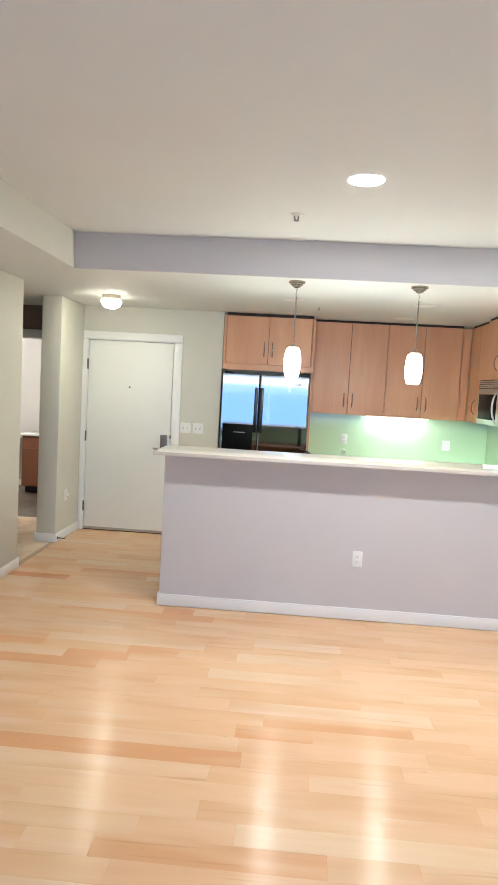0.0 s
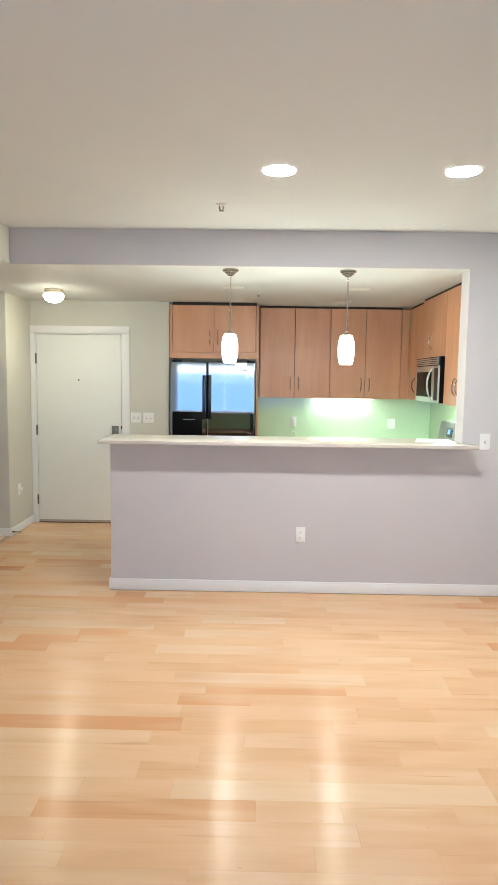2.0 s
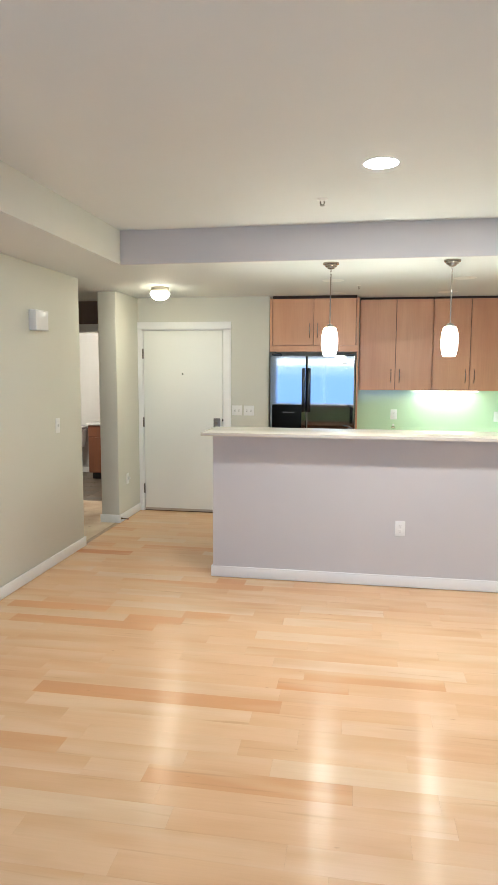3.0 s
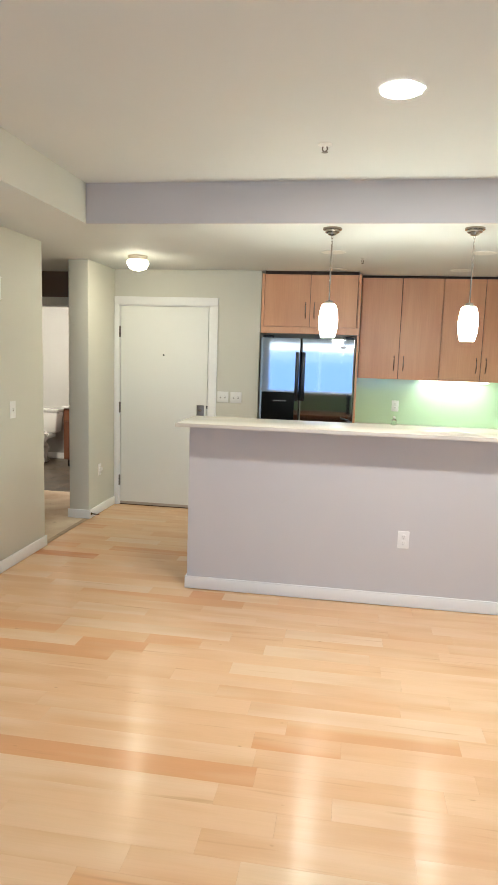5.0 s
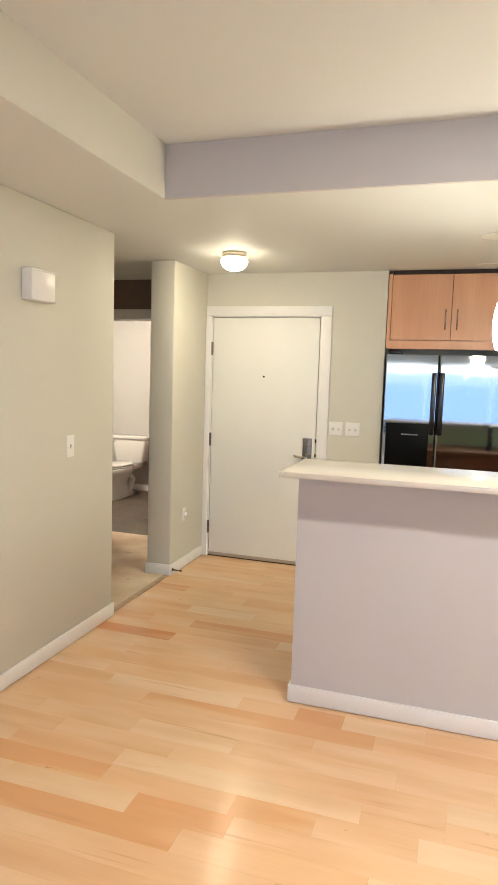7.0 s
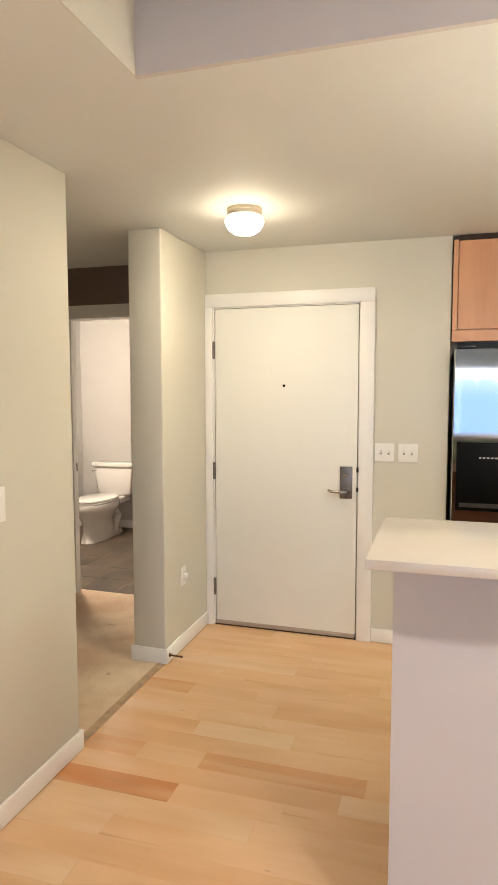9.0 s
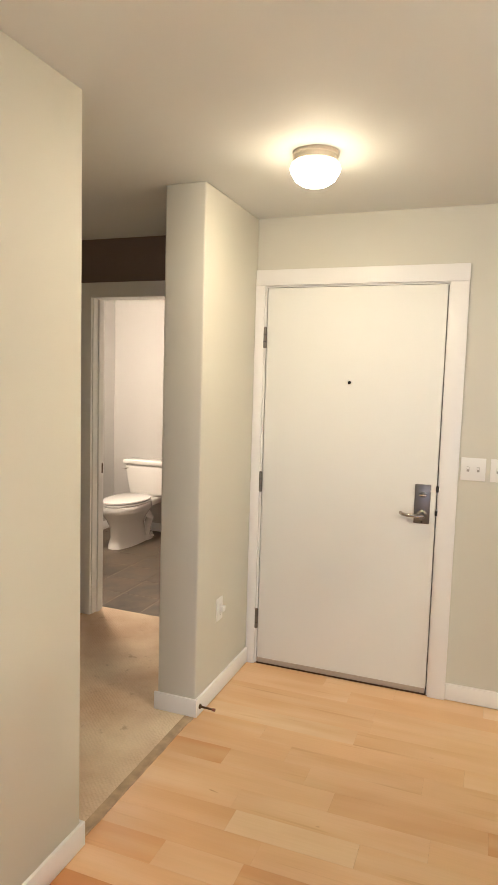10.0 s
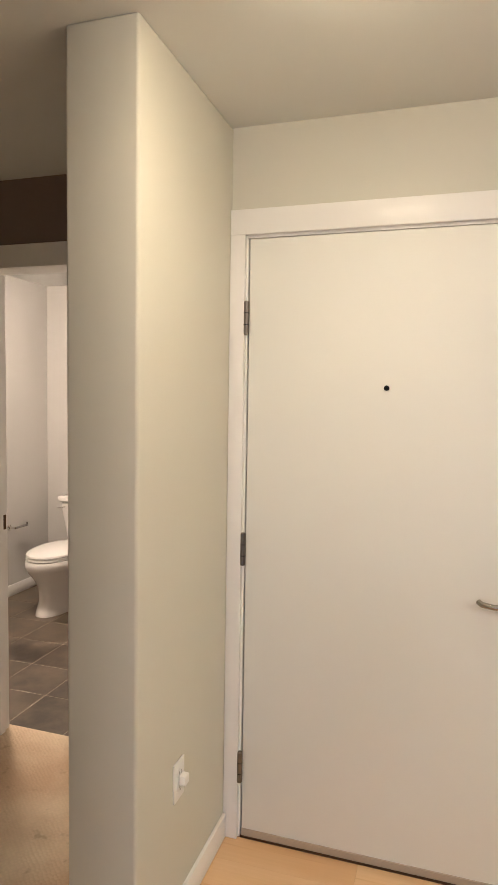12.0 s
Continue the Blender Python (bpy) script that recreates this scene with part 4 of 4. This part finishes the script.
part("glass", lathe([(0.15, LOW - 0.001), (0.15, LOW - 0.03), (0.11, LOW - 0.07), (0.04, LOW - 0.09)], (-3.95, 7.85, 0), 36), GLOW_BATH, t, "glowing opal glass", True)

# ---- bathroom ----
TX = -4.088
t = thing("toilet", (TX, 8.85, 0), "white two-piece toilet with closed lid", "toilet")
part("bowl", loft([(0.001, 8.75, 0.112, 0.285, 0.34), (0.025, 8.75, 0.109, 0.28, 0.335), (0.10, 8.74, 0.094, 0.24, 0.26), (0.19, 8.74, 0.100, 0.245, 0.22),
                   (0.25, 8.75, 0.128, 0.285, 0.22), (0.295, 8.755, 0.160, 0.322, 0.235), (0.325, 8.755, 0.177, 0.345, 0.25), (0.335, 8.755, 0.183, 0.352, 0.26), (0.385, 8.755, 0.184, 0.353, 0.26), (0.392, 8.755, 0.180, 0.348, 0.26)], TX), CERAMIC, t, "white glazed bowl and pedestal", True)
part("rear_foot", loft([(0.001, 8.95, 0.115, 0.10, 0.17), (0.045, 8.95, 0.112, 0.10, 0.165), (0.052, 8.95, 0.100, 0.09, 0.155)], TX), CERAMIC, t, "", True)
part("deck", box(TX - 0.13, TX + 0.13, 8.97, 9.22, 0.32, 0.395, 0.025, 4), CERAMIC, t, "", True)
part("foot_cap", lathe([(0.018, 0), (0.018, 0.012), (0.010, 0.02)], (TX + 0.127, 8.98, 0.03), 16), CERAMIC, t, "", True)
part("trapway", tube([(TX + 0.06, 8.89, 0.27), (TX + 0.075, 8.97, 0.26), (TX + 0.08, 9.02, 0.20), (TX + 0.075, 8.98, 0.13), (TX + 0.07, 8.95, 0.04)], 0.036, 14), CERAMIC, t, "", True)
part("seat", loft([(0.394, 8.755, 0.182, 0.345, 0.235), (0.398, 8.755, 0.187, 0.352, 0.24), (0.408, 8.755, 0.187, 0.352, 0.24), (0.412, 8.755, 0.182, 0.345, 0.235)], TX, power=2.2), CERAMIC, t, "white seat", True)
part("lid", loft([(0.419, 8.755, 0.181, 0.345, 0.236), (0.423, 8.755, 0.186, 0.351, 0.24), (0.434, 8.755, 0.183, 0.346, 0.238), (0.441, 8.755, 0.150, 0.295, 0.205)], TX, power=2.2), CERAMIC, t, "white closed lid", True)
tank = bmesh.new()
join(tank, box(TX - 0.235, TX + 0.235, 9.05, 9.25, 0.396, 0.702, 0.03, 4))
for v in tank.verts:
    if v.co.z < 0.55:
        v.co.x = TX + (v.co.x - TX) * (0.80 + 0.2 * (v.co.z - 0.396) / 0.16)
        v.co.y = 9.25 + (v.co.y - 9.25) * (0.88 + 0.12 * (v.co.z - 0.396) / 0.16)
tk = part("tank", tank, CERAMIC, t, "white cistern", True)
part("tank_lid", box(TX - 0.25, TX + 0.25, 9.035, 9.26, 0.704, 0.748, 0.014, 3), CERAMIC, tk, "", True)
part("flush_lever", tube([(TX - 0.19, 9.048, 0.665), (TX - 0.19, 9.025, 0.665), (TX - 0.235, 9.02, 0.661)], 0.006, 8), CHROME, tk, "chrome flush lever", True)

t = thing("vanity_cabinet", (-3.0, 8.94, 0), "cherry wood bathroom vanity cabinet", "vanity")
part("body", box(-3.585, -2.41, 8.675, 9.21, 0.10, 0.80, 0.002), VANITY, t)
part("toe_kick", box(-3.56, -2.42, 8.74, 9.2, 0, 0.10), BLACKMATT, t)
for i in range(3):
    x0 = -3.58 + i * 0.39
    part("drawer_front", box(x0, x0 + 0.385, 8.655, 8.674, 0.635, 0.79, 0.003), VANITY, t)
    part("door", box(x0, x0 + 0.385, 8.655, 8.674, 0.115, 0.628, 0.003), VANITY, t)
part("countertop", box(-3.60, -2.402, 8.635, 9.218, 0.802, 0.835, 0.006, 2), CERAMIC, t, "white top with rounded edge", True)
t = thing("faucet", (-3.1, 9.1, 0.836), "chrome basin faucet on the vanity top", "faucet")
part("spout", tube([(-3.1, 9.12, 0.836), (-3.1, 9.12, 0.93), (-3.1, 9.07, 0.96), (-3.1, 9.0, 0.94)], 0.012, 12), CHROME, t, "", True)
t = thing("soap_bottle", (-3.45, 9.05, 0.836), "white soap bottle on the vanity top", "bottle")
part("bottle", lathe([(0.03, 0), (0.032, 0.006), (0.032, 0.10), (0.014, 0.125), (0.012, 0.15)], (-3.45, 9.05, 0.836), 20), CERAMIC, t, "", True)
single("bath_mirror", box(-3.56, -2.42, BATH_N - 0.008, BATH_N - 0.001, 0.96, 2.02, 0.002), MIRROR, "frameless wall mirror above the vanity", "mirror")

t = thing("paper_holder", (BATH_W, 8.80, 0.52), "chrome toilet paper holder on the wall", "paper holder")
part("post", lathe([(0.022, 0), (0.022, 0.008), (0.010, 0.012), (0.010, 0.06)], (BATH_W, 8.78, 0.53), 18, axis="x"), CHROME, t, "", True)
part("bar", tube([(BATH_W + 0.058, 8.78, 0.53), (BATH_W + 0.058, 8.92, 0.53), (BATH_W + 0.058, 8.925, 0.55)], 0.010, 12), CHROME, t, "", True)

# ---- carpet, edge strip, tiles, planks ----
random.seed(7)
bm = bmesh.new()
bmesh.ops.create_grid(bm, x_segments=90, y_segments=60, size=0.5)
for v in bm.verts:
    x = -5.0 + (v.co.x + 0.5) * (5.0 - 2.196)
    y = HALL_S + (v.co.y + 0.5) * (7.195 - HALL_S)
    edge = 0.006 * noise.noise(Vector((3.0, y * 9, 0))) if v.co.x > 0.499 else 0
    v.co = Vector((x + edge, y, 0.004 + 0.004 * noise.noise(Vector((x * 3, y * 3, 1))) - (0.006 if v.co.x > 0.499 else 0)))
ob = structure("carpet", bm, CARPET, "worn beige loop carpet in the side hall", "carpet", True)
bm = bmesh.new()
n = 40
for k in range(n):
    y0 = HALL_S + (STUB_S - HALL_S) * k / n
    y1 = HALL_S + (STUB_S - HALL_S) * (k + 1) / n
    w0, w1 = (0.008 * noise.noise(Vector((7, y * 11, 0))) for y in (y0, y1))
    vs = [bm.verts.new(p) for p in ((-2.205, y0, 0.001), (-2.160 + w0, y0, 0.001), (-2.160 + w1, y1, 0.001), (-2.205, y1, 0.001), (-2.2, y0, 0.006), (-2.163 + w0, y0, 0.005), (-2.163 + w1, y1, 0.005), (-2.2, y1, 0.006))]
    for q in ((4, 5, 6, 7), (1, 2, 6, 5), (0, 4, 7, 3)):
        bm.faces.new([vs[i] for i in q])
bmesh.ops.remove_doubles(bm, verts=bm.verts, dist=0.0005)
structure("carpet_edge", bm, STRIPW, "ragged brown strip where carpet meets planks", "edge strip")

bf = structure("bath_floor", box(BATH_W, -2.4, 7.196, BATH_N, -0.018, -0.0004), GROUT, "dark slate tiled bathroom floor", "floor")
S = 0.305
tiles = {}


def tile_mesh(w, d):
    key = (round(w, 3), round(d, 3))
    if key not in tiles:
        b = box(-w / 2 + 0.0025, w / 2 - 0.0025, -d / 2 + 0.0025, d / 2 - 0.0025, -0.004, 0.0012, 0.0012)
        me = bpy.data.meshes.new("tile")
        b.to_mesh(me)
        b.free()
        me.materials.append(SLATE)
        tiles[key] = me
    return tiles[key]


y = 7.196
while y < BATH_N - 0.02:
    d = min(S, BATH_N - y)
    x = BATH_W
    while x < -2.42:
        w = min(S, -2.4 - x)
        ob = new("tile", tile_mesh(w, d))
        ob.location = (x + w / 2, y + d / 2, 0)
        ob.parent = bf
        x += S
    y += S

floor = structure("floor", box(WEST, EAST, SOUTH, ENTRY_Y + 0.02, -0.0188, -0.0125), SUBFLOOR, "light maple plank floor with satin finish", "floor")
PW = 0.1175
TOP_EDGE = ENTRY_Y - 0.002
boards = {}
# boards that stand out: their row from the entry wall, both ends, and the wood
MARKED = (
    (7, -2.161, -1.905, MAPLE_AMBER), (10, -1.74, -1.288, MAPLE_PALE), (12, -1.62, -0.943, MAPLE_AMBER), (14, -2.161, -1.648, MAPLE_RED), (19, -0.743, -0.524, MAPLE_AMBER),
    (22, -1.40, -0.93, MAPLE_PALE), (24, -1.35, -0.36, MAPLE_PALE), (25, -2.05, -1.345, MAPLE_AMBER), (25, -0.815, -0.507, MAPLE_AMBER), (25, -0.153, 0.41, MAPLE_PALE),
    (26, -1.72, -1.167, MAPLE_PALE), (27, -1.90, -0.936, MAPLE_AMBER), (28, -0.566, 0.03, MAPLE), (30, -0.141, 0.878, MAPLE_PALE), (31, 0.04, 0.76, MAPLE_AMBER),
    (32, -0.088, 0.274, MAPLE_AMBER), (39, -0.522, 0.30, MAPLE_AMBER),
)


def board_mesh(length, wood):
    key = round(length, 4), wood.name
    if key not in boards:
        h, w = key[0] / 2 - 0.0001, PW / 2 - 0.0001
        c = 0.0003
        vs = []
        for z, e in ((-0.012, 0), (-c, 0), (0, c)):
            vs += [(-h + e, -w + e, z), (h - e, -w + e, z), (h - e, w - e, z), (-h + e, w - e, z)]
        fs = [(8, 9, 10, 11)]
        for k in (0, 4):
            for i in range(4):
                fs.append((k + i, k + (i + 1) % 4, k + 4 + (i + 1) % 4, k + 4 + i))
        me = bpy.data.meshes.new("plank")
        me.from_pydata(vs, [], fs)
        me.materials.append(wood)
        boards[key] = me
    return boards[key]


def fill_row(x0, x1):
    """Boards of random length and tone from x0 to x1."""
    x, out = x0, []
    while x < x1 - 0.01:
        want = random.uniform(0.25, 0.9) if not out else random.choice((0.36, 0.42, 0.55, 0.7, 0.85, 0.95, 1.1, 1.25))
        if x1 - x - want < 0.25:
            want = x1 - x if x1 - x < 1.3 else (x1 - x) / 2
        out.append((x, want, random.choices((MAPLE, MAPLE_PALE, MAPLE_AMBER), (0.87, 0.08, 0.05))[0]))
        x += want
    return out


def lay_row(number, x0, x1):
    """A row of boards, with the marked ones in their places."""
    x, out = x0, []
    for _, a, b, wood in sorted((m for m in MARKED if m[0] == number), key=lambda m: m[1]):
        a = max(a, x0)
        out += fill_row(x, a) if a - x > 0.02 else []
        out.append((a, b - a, wood))
        x = b
    return out + fill_row(x, x1)


rv, rf = [], []
for number in range(int((TOP_EDGE - SOUTH) / PW)):
    yc = TOP_EDGE - (number + 0.5) * PW
    west = -2.161 if HALL_S - PW / 2 < yc < STUB_S + PW / 2 else WEST + 0.002
    for x, ln, wood in lay_row(number, west, EAST - 0.002):
        xc = x + ln / 2
        dz = random.uniform(-0.0004, 0.0)
        src = board_mesh(ln, wood)
        if yc > 1.6 and not (yc > BAR_BACK and x > 0.2):
            ob = new("plank", src)
            ob.location = (xc, yc, dz)
            ob.parent = floor
        else:
            k = len(rv)
            rv += [(v.co.x + xc, v.co.y + yc, v.co.z + dz) for v in src.vertices]
            rf += [tuple(i + k for i in p.vertices) for p in src.polygons]
me = bpy.data.meshes.new("planks")
me.from_pydata(rv, [], rf)
me.materials.append(MAPLE_FAR)
ob = new("planks", me)
ob.parent = floor
tagged(ob, kind="stuff")
